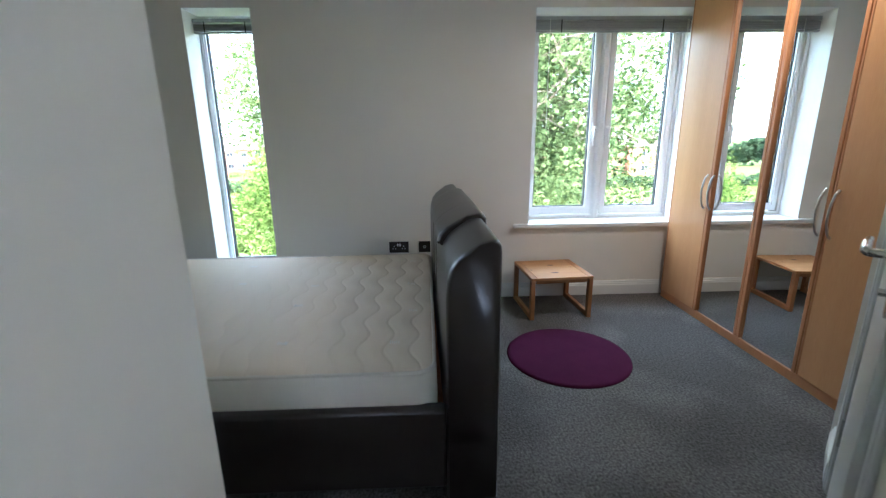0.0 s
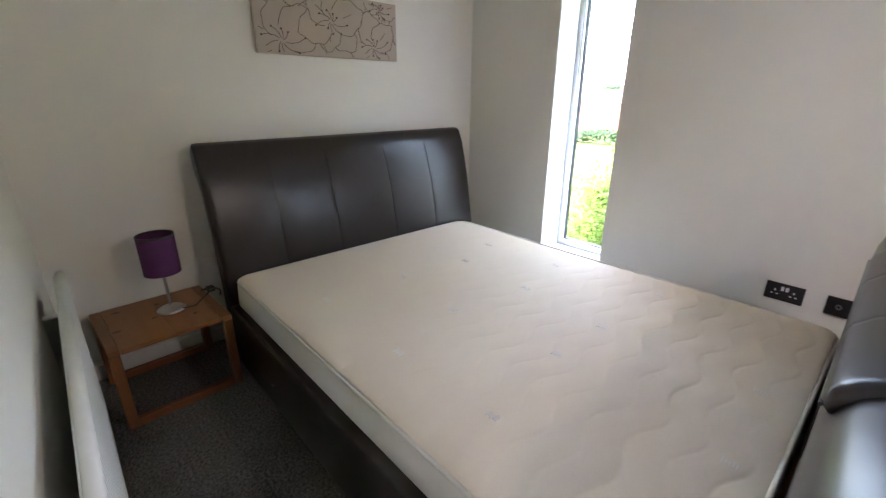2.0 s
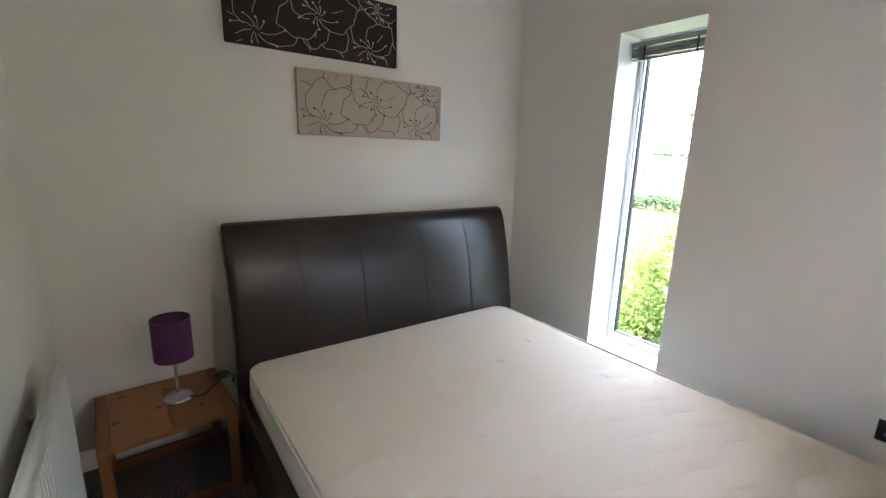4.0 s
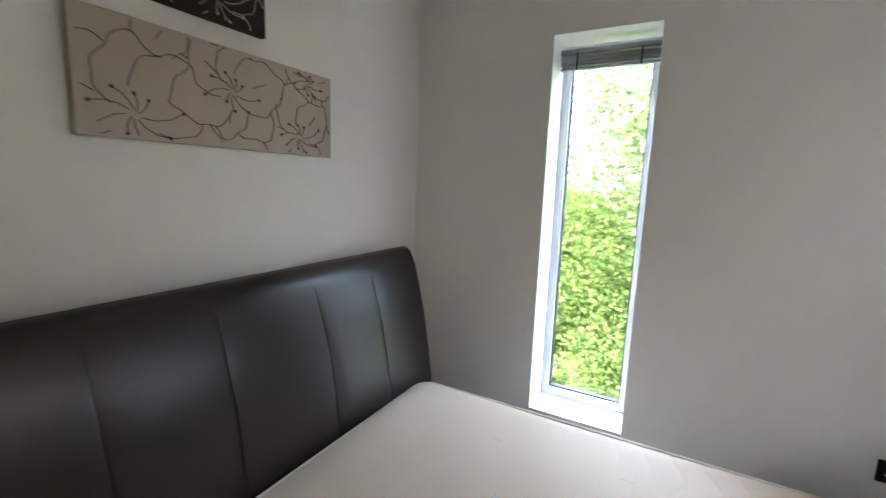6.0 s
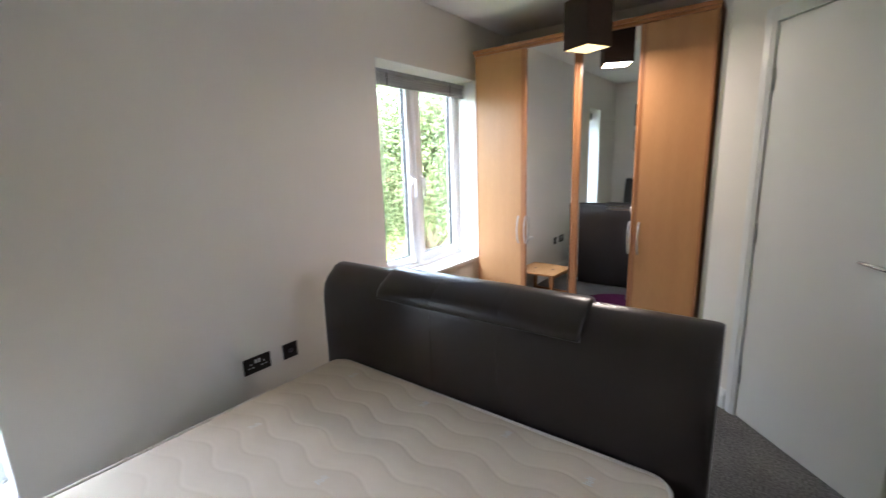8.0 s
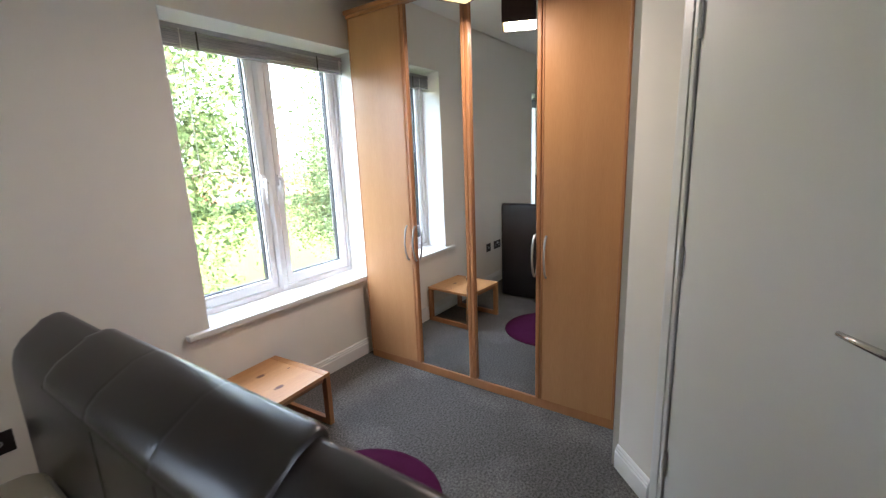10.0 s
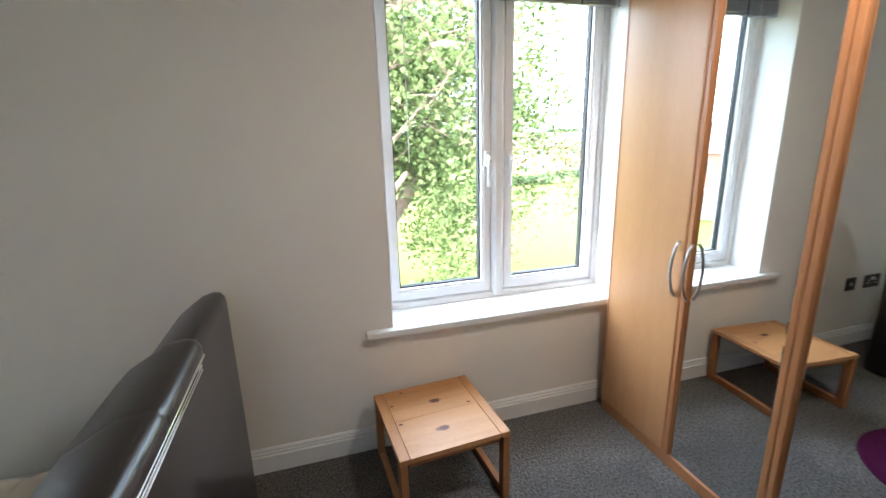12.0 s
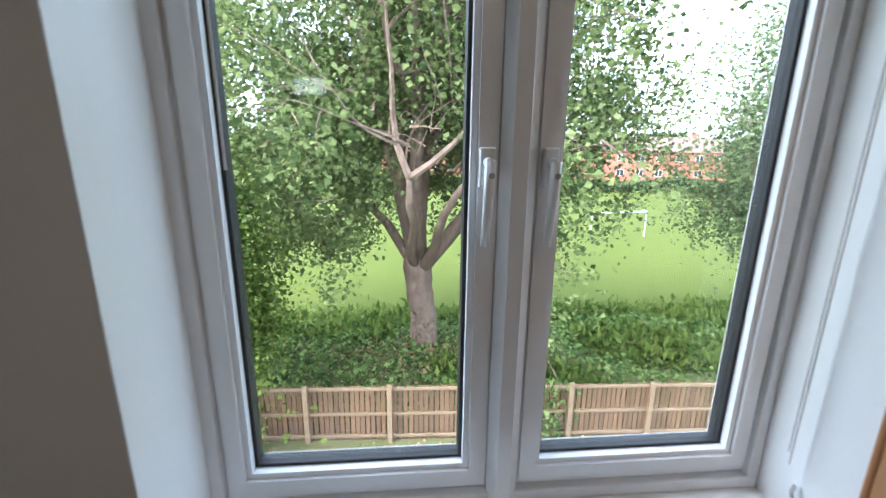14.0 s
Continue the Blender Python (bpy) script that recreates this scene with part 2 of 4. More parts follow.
SOIL = material("bank_soil", (0.14, 0.12, 0.06), 0.95, other=(0.07, 0.09, 0.03), scale=1.2, fine=20, bump=0.7, spec=0.1)
POSTW = material("pale_fence_posts", (0.23, 0.155, 0.09), 0.85, other=(0.15, 0.1, 0.06), scale=3, fine=50, bump=0.3, stretch=(3, 3, 0.5))
FENCEW = material("weathered_fence_boards", (0.17, 0.09, 0.045), 0.85, other=(0.08, 0.045, 0.025), scale=3, fine=60, bump=0.3, stretch=(3, 3, 0.4), vary=0.22)
BRICKM = material("red_brickwork", (0.42, 0.16, 0.1), 0.9, other=(0.3, 0.11, 0.075), scale=2, fine=18, bump=0.2)
TILEM = material("roof_tiles", (0.16, 0.1, 0.085), 0.85, other=(0.11, 0.075, 0.065), scale=1, fine=12, bump=0.3)
PANELM = material("silvered_fence_panels", (0.3, 0.29, 0.27), 0.85, other=(0.2, 0.19, 0.175), scale=3, fine=40, bump=0.2)
SILVER = material("galvanised_goal", (0.7, 0.72, 0.74), 0.4, 0.4)


# ---- mesh helpers ----
def part(name, bm, mat, parent=None, label="", smooth=False):
    me = bpy.data.meshes.new(name)
    bm.to_mesh(me)
    bm.free()
    if smooth:
        me.polygons.foreach_set("use_smooth", [True] * len(me.polygons))
    me.materials.append(mat)
    ob = new(name, me)
    if parent is not None:
        ob.parent = parent
    if label:
        tagged(ob, label)
    return ob


def raw(name, verts, faces, mat, parent=None, smooth=False):
    me = bpy.data.meshes.new(name)
    me.from_pydata(verts, [], faces)
    me.materials.append(mat)
    if smooth:
        me.polygons.foreach_set("use_smooth", [True] * len(me.polygons))
    ob = new(name, me)
    if parent is not None:
        ob.parent = parent
    return ob


def thing(name, label, category, at=(0, 0, 0), turn=0, group="", kind=""):
    e = tagged(new(name), label, category, group, kind)
    e.empty_display_size = 0.1
    e.matrix_basis = pose(*at, 0, 0, turn)
    return e


def box(lo, hi, bevel=0.0, bm=None, seg=2):
    bm = bm or bmesh.new()
    c = [(a + b) / 2 for a, b in zip(lo, hi)]
    s = [max(abs(b - a), 1e-4) for a, b in zip(lo, hi)]
    made = bmesh.ops.create_cube(bm, size=1.0, matrix=Matrix.Translation(c) @ Matrix.Diagonal((*s, 1)))["verts"]
    if bevel:
        edges = list({e for v in made for e in v.link_edges})
        bmesh.ops.bevel(bm, geom=edges, offset=bevel, segments=seg, affect="EDGES", profile=0.5)
    return bm


def tube(points, radius, sides=8, bm=None, cap=True):
    """A round bar along points; radius may be one per point."""
    bm = bm or bmesh.new()
    pts = [Vector(p) for p in points]
    rad = radius if isinstance(radius, (list, tuple)) else [radius] * len(pts)
    rings = []
    ref = None
    for i, p in enumerate(pts):
        d = (pts[min(i + 1, len(pts) - 1)] - pts[max(i - 1, 0)]).normalized()
        if ref is None:
            ref = d.orthogonal().normalized()
        ref = (ref - d * ref.dot(d)).normalized()
        side = d.cross(ref)
        rings.append([bm.verts.new(p + (ref * math.cos(a) + side * math.sin(a)) * rad[i])
                      for a in (2 * math.pi * k / sides for k in range(sides))])
    for r0, r1 in zip(rings, rings[1:]):
        for k in range(sides):
            bm.faces.new((r0[k], r0[(k + 1) % sides], r1[(k + 1) % sides], r1[k]))
    if cap:
        bm.faces.new(rings[0][::-1])
        bm.faces.new(rings[-1])
    return bm


def lathe(profile, sides=40, bm=None):
    """Turns (radius, z) pairs about the z axis."""
    bm = bm or bmesh.new()
    rings = [[bm.verts.new((r * math.cos(2 * math.pi * k / sides), r * math.sin(2 * math.pi * k / sides), z)) for k in range(sides)]
             for r, z in profile]
    for r0, r1 in zip(rings, rings[1:]):
        for k in range(sides):
            bm.faces.new((r0[k], r0[(k + 1) % sides], r1[(k + 1) % sides], r1[k]))
    return bm


def extrude_outline(outline, axis, a, b, bm=None):
    """Solid from an outline swept along one axis from a to b; the outline holds the other two coordinates in order."""
    bm = bm or bmesh.new()

    def at(p, q):
        v = list(p)
        v.insert(axis, q)
        return v
    r0 = [bm.verts.new(at(p, a)) for p in outline]
    r1 = [bm.verts.new(at(p, b)) for p in outline]
    n = len(outline)
    for k in range(n):
        bm.faces.new((r0[k], r0[(k + 1) % n], r1[(k + 1) % n], r1[k]))
    bm.faces.new(r0[::-1])
    bm.faces.new(r1)
    bmesh.ops.recalc_face_normals(bm, faces=bm.faces)
    return bm


def structure(name, bm, mat, label, category="wall", smooth=False):
    return tagged(part(name, bm, mat, None, "", smooth), label, category, "", "structure")


# ---- the room's shell ----
WY, HX, SY, CX = 3.288, -2.155, 0.716, -0.181
TOP = 2.52
EX = 2.62
DIAG_A, DIAG_B = Vector((1.753, 1.475, 0)), Vector((0.68, 0.417, 0))
NW = (-1.428, -0.975, 0.262, 2.083)
WW = (0.945, 2.113, 0.585, 2.083)

floor_bm = bmesh.new()
box((HX - 0.1, -1.6, -0.12), (EX + 0.1, WY + 0.3, 0.0), 0, floor_bm)
structure("floor", floor_bm, CARPET, "grey short-pile carpet with worn flattened patches", "floor")
structure("ceiling", box((HX - 0.1, -1.6, TOP), (EX + 0.1, WY + 0.3, TOP + 0.15)), CEIL, "plain matt white plaster ceiling", "ceiling")

bm = bmesh.new()
Y0, Y1 = WY, WY + 0.3
box((HX - 0.1, Y0, 0), (NW[0], Y1, TOP), 0, bm)
box((NW[0], Y0, 0), (NW[1], Y1, NW[2]), 0, bm)
box((NW[0], Y0, NW[3]), (NW[1], Y1, TOP), 0, bm)
box((NW[1], Y0, 0), (WW[0], Y1, TOP), 0, bm)
box((WW[0], Y0, 0), (WW[1], Y1, WW[2] - 0.032), 0, bm)
box((WW[0], Y0, WW[3]), (WW[1], Y1, TOP), 0, bm)
box((WW[1], Y0, 0), (EX + 0.1, Y1, TOP), 0, bm)
structure("wall_north", bm, PAINT, "cream painted plaster wall with two window openings")
structure("wall_west", box((HX - 0.1, SY - 0.1, 0), (HX, WY, TOP)), PAINT, "cream painted plaster wall behind the bed")
structure("wall_south", box((HX, SY - 0.1, 0), (CX, SY, TOP)), PAINT, "cream painted plaster wall behind the radiator")
structure("wall_passage", box((CX - 0.1, -1.5, 0), (CX, SY - 0.1, TOP)), PAINT, "cream painted wall of the entrance passage")
structure("wall_passage_east", box((DIAG_B.x, -1.5, 0), (DIAG_B.x + 0.1, DIAG_B.y, TOP)), PAINT, "cream painted wall of the entrance passage")
bm = bmesh.new()
# unseen slot, added so that daylight from behind brightens the passage
LX0, LX1, LZ0, LZ1 = -0.05, 0.55, 1.86, 2.06
box((CX - 0.1, -1.6, 0), (LX0, -1.5, TOP), 0, bm)
box((LX1, -1.6, 0), (EX, -1.5, TOP), 0, bm)
box((LX0, -1.6, 0), (LX1, -1.5, LZ0), 0, bm)
box((LX0, -1.6, LZ1), (LX1, -1.5, TOP), 0, bm)
structure("wall_passage_end", bm, PAINT, "cream painted end wall of the passage with an added opening for light")
structure("wall_east", box((EX, -1.6, 0), (EX + 0.1, WY, TOP)), PAINT, "cream painted wall behind the wardrobe")
structure("wall_return", box((DIAG_A.x + 0.003, 1.40, 0), (EX, 1.50, TOP)), PAINT, "cream painted wall return beside the wardrobe")

# diagonal wall with its door: local x runs from the wardrobe end towards the passage, local y faces the room
along = (DIAG_B - DIAG_A).normalized()
DL = (DIAG_B - DIAG_A).length
DM = Matrix(((along.x, -along.y, 0, DIAG_A.x), (along.y, along.x, 0, DIAG_A.y), (0, 0, 1, 0), (0, 0, 0, 1)))
D0, D1, DH = 0.30, 1.02, 2.0


def on_diagonal(ob):
    ob.matrix_basis = DM
    return ob


bm = bmesh.new()
box((0, 0, 0), (D0 - 0.03, 0.1, TOP), 0, bm)
box((D1 + 0.03, 0, 0), (DL, 0.1, TOP), 0, bm)
box((D0 - 0.03, 0, DH + 0.03), (D1 + 0.03, 0.1, TOP), 0, bm)
on_diagonal(structure("wall_diagonal", bm, PAINT, "cream painted diagonal wall around a white door"))


# ---- door, trim ----
def skirting(name, a, b, flip=1):
    """A moulded board along the foot of a wall from a to b; the room lies to the left of that line when flip is 1."""
    a, b = Vector(a), Vector(b)
    d = (b - a).normalized()
    m = Matrix(((d.x, -d.y * flip, 0, a.x), (d.y, d.x * flip, 0, a.y), (0, 0, 1, 0), (0, 0, 0, 1)))
    out = [(0, 0), (0.017, 0), (0.017, 0.078), (0.013, 0.083), (0.013, 0.092), (0.009, 0.097), (0.009, 0.104), (0.004, 0.112), (0, 0.112)]
    ob = structure(name, extrude_outline(out, 0, 0, (b - a).length), GLOSS, "white moulded skirting board at the foot of the wall", "skirting")
    ob.matrix_basis = m
    return ob


skirting("baseboard_north", (EX, WY - 0.001, 0), (HX + 0.02, WY - 0.001, 0))
skirting("baseboard_west", (HX + 0.001, WY - 0.02, 0), (HX + 0.001, SY, 0))
skirting("baseboard_south", (HX + 0.02, SY + 0.001, 0), (CX, SY + 0.001, 0))
skirting("baseboard_passage", (CX + 0.001, SY, 0), (CX + 0.001, -1.5, 0))
for a, b in ((0.0, D0 - 0.075), (D1 + 0.075, DL)):
    p, q = DM @ Vector((b, -0.001, 0)), DM @ Vector((a, -0.001, 0))
    skirting("baseboard_diagonal", p, q)

frame_door = on_diagonal(tagged(new("door_1"), "white flush internal door standing ajar in its frame", "door", "", "structure"))


for x0, x1 in ((D0 - 0.07, D0 - 0.004), (D1 + 0.008, D1 + 0.07)):
    b_ = box((x0, -0.012, 0), (x1, 0.0, DH + 0.07), 0.004)
    box((x0 + 0.012, -0.016, 0), (x1 - 0.018, -0.008, DH + 0.06), 0.003, b_)
    part("architrave", b_, GLOSS, frame_door)
part("architrave", box((D0 - 0.003, -0.0118, DH + 0.004), (D1 + 0.007, 0.0, DH + 0.0695), 0.003), GLOSS, frame_door)
for x0, x1 in ((D0 - 0.03, D0 - 0.003), (D1 + 0.003, D1 + 0.03)):
    part("jamb", box((x0, 0.001, 0), (x1, 0.1, DH + 0.003), 0.002), GLOSS, frame_door)
part("head_jamb", box((D0 - 0.03, 0.001, DH + 0.003), (D1 + 0.03, 0.1, DH + 0.03), 0.002), GLOSS, frame_door)
leaf = part("leaf", box((0, 0, 0.008), (D1 - D0 - 0.004, 0.04, DH - 0.002), 0.002), DOORW, frame_door)
leaf.matrix_basis = pose(D0, -0.003, 0, 0, 0, -2.2)
LW = D1 - D0 - 0.004
bm = bmesh.new()
for k in range(52):
    z = 1.2 + k * 0.0148
    box((LW - 0.001, 0.012, z), (LW + 0.0015, 0.024, z + 0.008), 0, bm)
part("brush_seal", bm, DARKPL, leaf, "dashed dark brush seal in the door edge")
part("edge_strip", box((LW - 0.001, 0.012, 0.03), (LW + 0.0015, 0.024, 0.82)), DOORW, leaf)
part("lock_faceplate", box((LW - 0.001, 0.008, 0.87), (LW + 0.002, 0.032, 1.03), 0.001), STEEL, leaf)
hnd = part("lever_handle", box((LW - 0.082, -0.006, 0.87), (LW - 0.042, 0.0, 1.02), 0.003), CHROME, leaf, "polished chrome lever handle on a backplate")
lev = tube([(LW - 0.062, -0.006, 0.99), (LW - 0.062, -0.045, 0.99)], 0.009, 10)
tube([(LW - 0.062, -0.045, 0.99), (LW - 0.08, -0.05, 0.991), (LW - 0.13, -0.05, 0.995), (LW - 0.175, -0.047, 0.998)], [0.009, 0.009, 0.008, 0.006], 10, lev)
part("lever", lev, CHROME, hnd, "", True)
part("thumb_turn", tube([(LW - 0.062, -0.006, 0.915), (LW - 0.062, -0.02, 0.915)], 0.008, 10), CHROME, hnd)
for z in (0.25, 1.02, 1.75):
    part("hinge", tube([(0.002, -0.004, z - 0.05), (0.002, -0.004, z + 0.05)], 0.005, 8), STEEL, leaf)

sw = on_diagonal(thing("light_switch", "dark metal light switch plate on the wall", "switch"))
sw.matrix_basis = DM @ pose(1.29, -0.003, 1.26)
part("plate", box((-0.043, -0.005, -0.043), (0.043, 0.001, 0.043), 0.002), BLACKNI, sw)
part("rocker", box((-0.012, -0.008, -0.018), (0.012, -0.004, 0.018), 0.001), DARKPL, sw)


# ---- windows ----
def sash(parent, x0, x1, z0, z1, y, bar=0.058):
    """An opening sash: four mitred profile bars with glazing bead, gasket and a pane."""
    s = part("sash", bmesh.new(), UPVC, parent)
    bm = bmesh.new()
    yf = y - 0.03
    for ins, ya, yb in ((0.0, yf, y + 0.03), (0.014, yf - 0.008, yf)):
        w = bar - 2 * ins if ins else bar
        a0, a1, c0, c1 = x0 + ins, x1 - ins, z0 + ins, z1 - ins
        w = bar - ins - 0.012 if ins else bar
        o = [(a0, c0), (a1, c0), (a1, c1), (a0, c1)]
        i = [(a0 + w, c0 + w), (a1 - w, c0 + w), (a1 - w, c1 - w), (a0 + w, c1 - w)]
        for k in range(4):
            j = (k + 1) % 4
            q = [o[k], o[j], i[j], i[k]]
            f = [bm.verts.new((p[0], ya, p[1])) for p in q]
            r = [bm.verts.new((p[0], yb, p[1])) for p in q]
            bm.faces.new(f)
            bm.faces.new(r[::-1])
            for n in range(4):
                bm.faces.new((f[n], r[n], r[(n + 1) % 4], f[(n + 1) % 4]))
    bmesh.ops.recalc_face_normals(bm, faces=bm.faces)
    bm.to_mesh(s.data)
    bm.free()
    g = bmesh.new()
    gx0, gx1, gz0, gz1 = x0 + bar, x1 - bar, z0 + bar, z1 - bar
    for lo, hi in (((gx0, gz0), (gx1, gz0 + 0.007)), ((gx0, gz1 - 0.007), (gx1, gz1)), ((gx0, gz0 + 0.007), (gx0 + 0.007, gz1 - 0.007)), ((gx1 - 0.007, gz0 + 0.007), (gx1, gz1 - 0.007))):
        box((lo[0], y - 0.012, lo[1]), (hi[0], y + 0.02, hi[1]), 0, g)
    part("gasket", g, GASKET, s)
    pane = part("pane", box((gx0 + 0.004, y - 0.004, gz0 + 0.004), (gx1 - 0.004, y + 0.004, gz1 - 0.004)), GLASS, s)
    pane.visible_shadow = False
    return s


def window_handle(parent, x, z, y):
    h = part("window_handle", box((x - 0.014, y - 0.014, z - 0.035), (x + 0.014, y, z + 0.035), 0.004), UPVC, parent, "white lever window handle")
    bm = tube([(x, y - 0.012, z + 0.01), (x, y - 0.036, z + 0.008)], 0.009, 10)
    tube([(x, y - 0.036, z + 0.012), (x - 0.002, y - 0.04, z - 0.04), (x - 0.006, y - 0.036, z - 0.13)], [0.010, 0.0095, 0.007], 10, bm)
    part("lever", bm, UPVC, h, "", True)
    part("lock_button", tube([(x, y - 0.045, z - 0.01), (x, y - 0.051, z - 0.01)], 0.005, 10), STEEL, h)


def frame_bars(parent, x0, x1, z0, z1, w, ya, yb):
    for lo, hi in (((x0, z0), (x1, z0 + w)), ((x0, z1 - w), (x1, z1)), ((x0, z0 + w), (x0 + w, z1 - w)), ((x1 - w, z0 + w), (x1, z1 - w))):
        part("frame_bar", box((lo[0], ya, lo[1]), (hi[0], yb, hi[1]), 0.004), UPVC, parent)


FY = WY + 0.235
win2 = tagged(new("window_2"), "white plastic casement window with two sashes", "window", "", "structure")
frame_bars(win2, WW[0], WW[1], WW[2], WW[3], 0.028, FY - 0.045, FY + 0.045)
XM = 1.53
part("mullion", extrude_outline([(XM - 0.032, FY + 0.04), (XM - 0.032, FY - 0.038), (XM - 0.014, FY - 0.056), (XM + 0.014, FY - 0.056), (XM + 0.032, FY - 0.038), (XM + 0.032, FY + 0.04)], 2, WW[2] + 0.012, WW[3] - 0.02), UPVC, win2)
sash(win2, WW[0] + 0.022, XM - 0.024, WW[2] + 0.035, WW[3] - 0.02, FY)
sash(win2, XM + 0.024, WW[1] - 0.022, WW[2] + 0.035, WW[3] - 0.02, FY)
window_handle(win2, XM - 0.055, 1.285, FY - 0.038)
window_handle(win2, XM + 0.055, 1.285, FY - 0.038)
win1 = tagged(new("window_1"), "tall narrow white plastic window with one pane", "window", "", "structure")
frame_bars(win1, NW[0], NW[1], NW[2], NW[3], 0.014, FY - 0.035, FY + 0.045)
sash(win1, NW[0] + 0.008, NW[1] - 0.008, NW[2] + 0.008, NW[3] - 0.008, FY, 0.034)

# white reveals and sills
def reveal(name, x0, x1, z0, z1):
    o = tagged(new(name), "white painted window reveal", "reveal", "", "structure")
    part("side_lining", box((x0, WY - 0.001, z0), (x0 + 0.004, FY - 0.03, z1)), GLOSS, o)
    part("side_lining", box((x1 - 0.004, WY - 0.001, z0), (x1, FY - 0.03, z1)), GLOSS, o)
    part("head_lining", box((x0 + 0.004, WY - 0.001, z1 - 0.004), (x1 - 0.004, FY - 0.03, z1)), GLOSS, o)


reveal("reveal_2", *WW)
reveal("reveal_1", *NW)
bm = box((WW[0] + 0.004, WY - 0.005, WW[2] - 0.031), (WW[1] - 0.004, FY - 0.03, WW[2]), 0)
box((WW[0] - 0.115, WY - 0.04, WW[2] - 0.031), (WW[1] + 0.0, WY - 0.0005, WW[2]), 0.006, bm)
structure("sill_2", bm, GLOSS, "white painted window board under the casement", "sill")
structure("sill_1", box((NW[0] + 0.004, WY - 0.001, NW[2] - 0.004), (NW[1] - 0.004, FY - 0.03, NW[2] + 0.003)), GLOSS, "white painted sill of the narrow window", "sill")


def blind(x0, x1, top, y, drop, cords):
    b = thing("venetian_blind", "dark grey venetian blind drawn up to the window head", "blind", group="raised blinds")
    part("headrail", box((x0, y - 0.014, top - 0.026), (x1, y + 0.014, top), 0.002), SLATM, b)
    n = int((drop - 0.045) / 0.0052)
    for k in range(n):
        z = top - 0.032 - k * 0.0052
        j = 0.0025 * math.sin(k * 2.1)
        part("slat", extrude_outline([(y - 0.0125 + j, z), (y + j, z + 0.0016), (y + 0.0125 + j, z), (y + 0.0125 + j, z - 0.0044), (y + j, z - 0.0032), (y - 0.0125 + j, z - 0.0044)], 0, x0 + 0.004, x1 - 0.004), SLATM, b)
    part("bottom_rail", box((x0 + 0.003, y - 0.014, top - drop), (x1 - 0.003, y + 0.014, top - drop + 0.012), 0.003), SLATM, b)
    for x in (x0 + 0.18 * (x1 - x0), x1 - 0.18 * (x1 - x0)):
        part("ladder_tape", box((x - 0.004, y - 0.016, top - drop), (x + 0.004, y - 0.0148, top - 0.02)), GASKET, b)
    for x, zb in cords:
        part("cord", tube([(x, y - 0.018, top - 0.02), (x, y - 0.018, zb)], 0.0022, 6), WHITEPL, b, "thin white wand")
    return b


blind(WW[0] + 0.008, WW[1] - 0.008, WW[3] - 0.03, WY + 0.125, 0.105, [(1.078, 1.285), (WW[1] - 0.03, 0.72), (WW[1] - 0.038, 0.75)])
blind(NW[0] + 0.008, NW[1] - 0.008, NW[3] - 0.04, WY + 0.125, 0.095, [])
toggle = thing("cord_toggle", "small steel cord cleat on the window reveal", "cleat", (WW[1] - 0.012, WY + 0.1, 0.66))
part("cleat", tube([(0, 0, -0.015), (-0.006, 0, 0), (0, 0, 0.015)], 0.004, 6), STEEL, toggle)


# ---- sockets ----
def socket(x, z, w, double):
    s = thing("wall_socket", "black nickel double wall socket with two switches" if double else "black nickel single outlet plate on the wall", "socket", (x, WY - 0.0005, z))
    part("plate", box((-w / 2, -0.006, -0.043), (w / 2, 0, 0.043), 0.002), BLACKNI, s)
    if double:
        for sx in (-0.036, 0.036):
            bm = box((sx - 0.003, -0.008, 0.002), (sx + 0.003, -0.0055, 0.012))
            box((sx - 0.015, -0.008, -0.014), (sx - 0.006, -0.0055, -0.009), 0, bm)
            box((sx + 0.006, -0.008, -0.014), (sx + 0.015, -0.0055, -0.009), 0, bm)
            part("outlet_slots", bm, WHITEPL, s)
        for sx in (-0.009, 0.009):
            part("rocker_switch", box((sx - 0.006, -0.010, 0.008), (sx + 0.006, -0.005, 0.028), 0.001), WHITEPL, s)
    else:
        part("outlet", lathe([(0.001, 0), (0.006, 0), (0.006, 0.003), (0.012, 0.003), (0.012, 0)], 16), STEEL, s).matrix_basis = pose(0, -0.005, 0, 90, 0, 0)


socket(-0.047, 0.42, 0.148, True)
socket(0.149, 0.42, 0.088, False)


# ---- bed ----
bed = thing("bed_frame", "dark brown leather sleigh bed frame with high footboard", "bed")
HB0, HB1 = 1.346, 3.035
PROFILE = [(-1.845, 0.02), (-1.85, 0.3), (-1.863, 0.45), (-1.884, 0.6), (-1.912, 0.75), (-1.948, 0.88), (-1.988, 0.995), (-2.022, 1.06), (-2.05, 1.076), (-2.085, 1.055), (-2.105, 1.03), (-2.1, 0.98), (-2.03, 0.86), (-1.985, 0.7), (-1.95, 0.5), (-1.94, 0.02)]


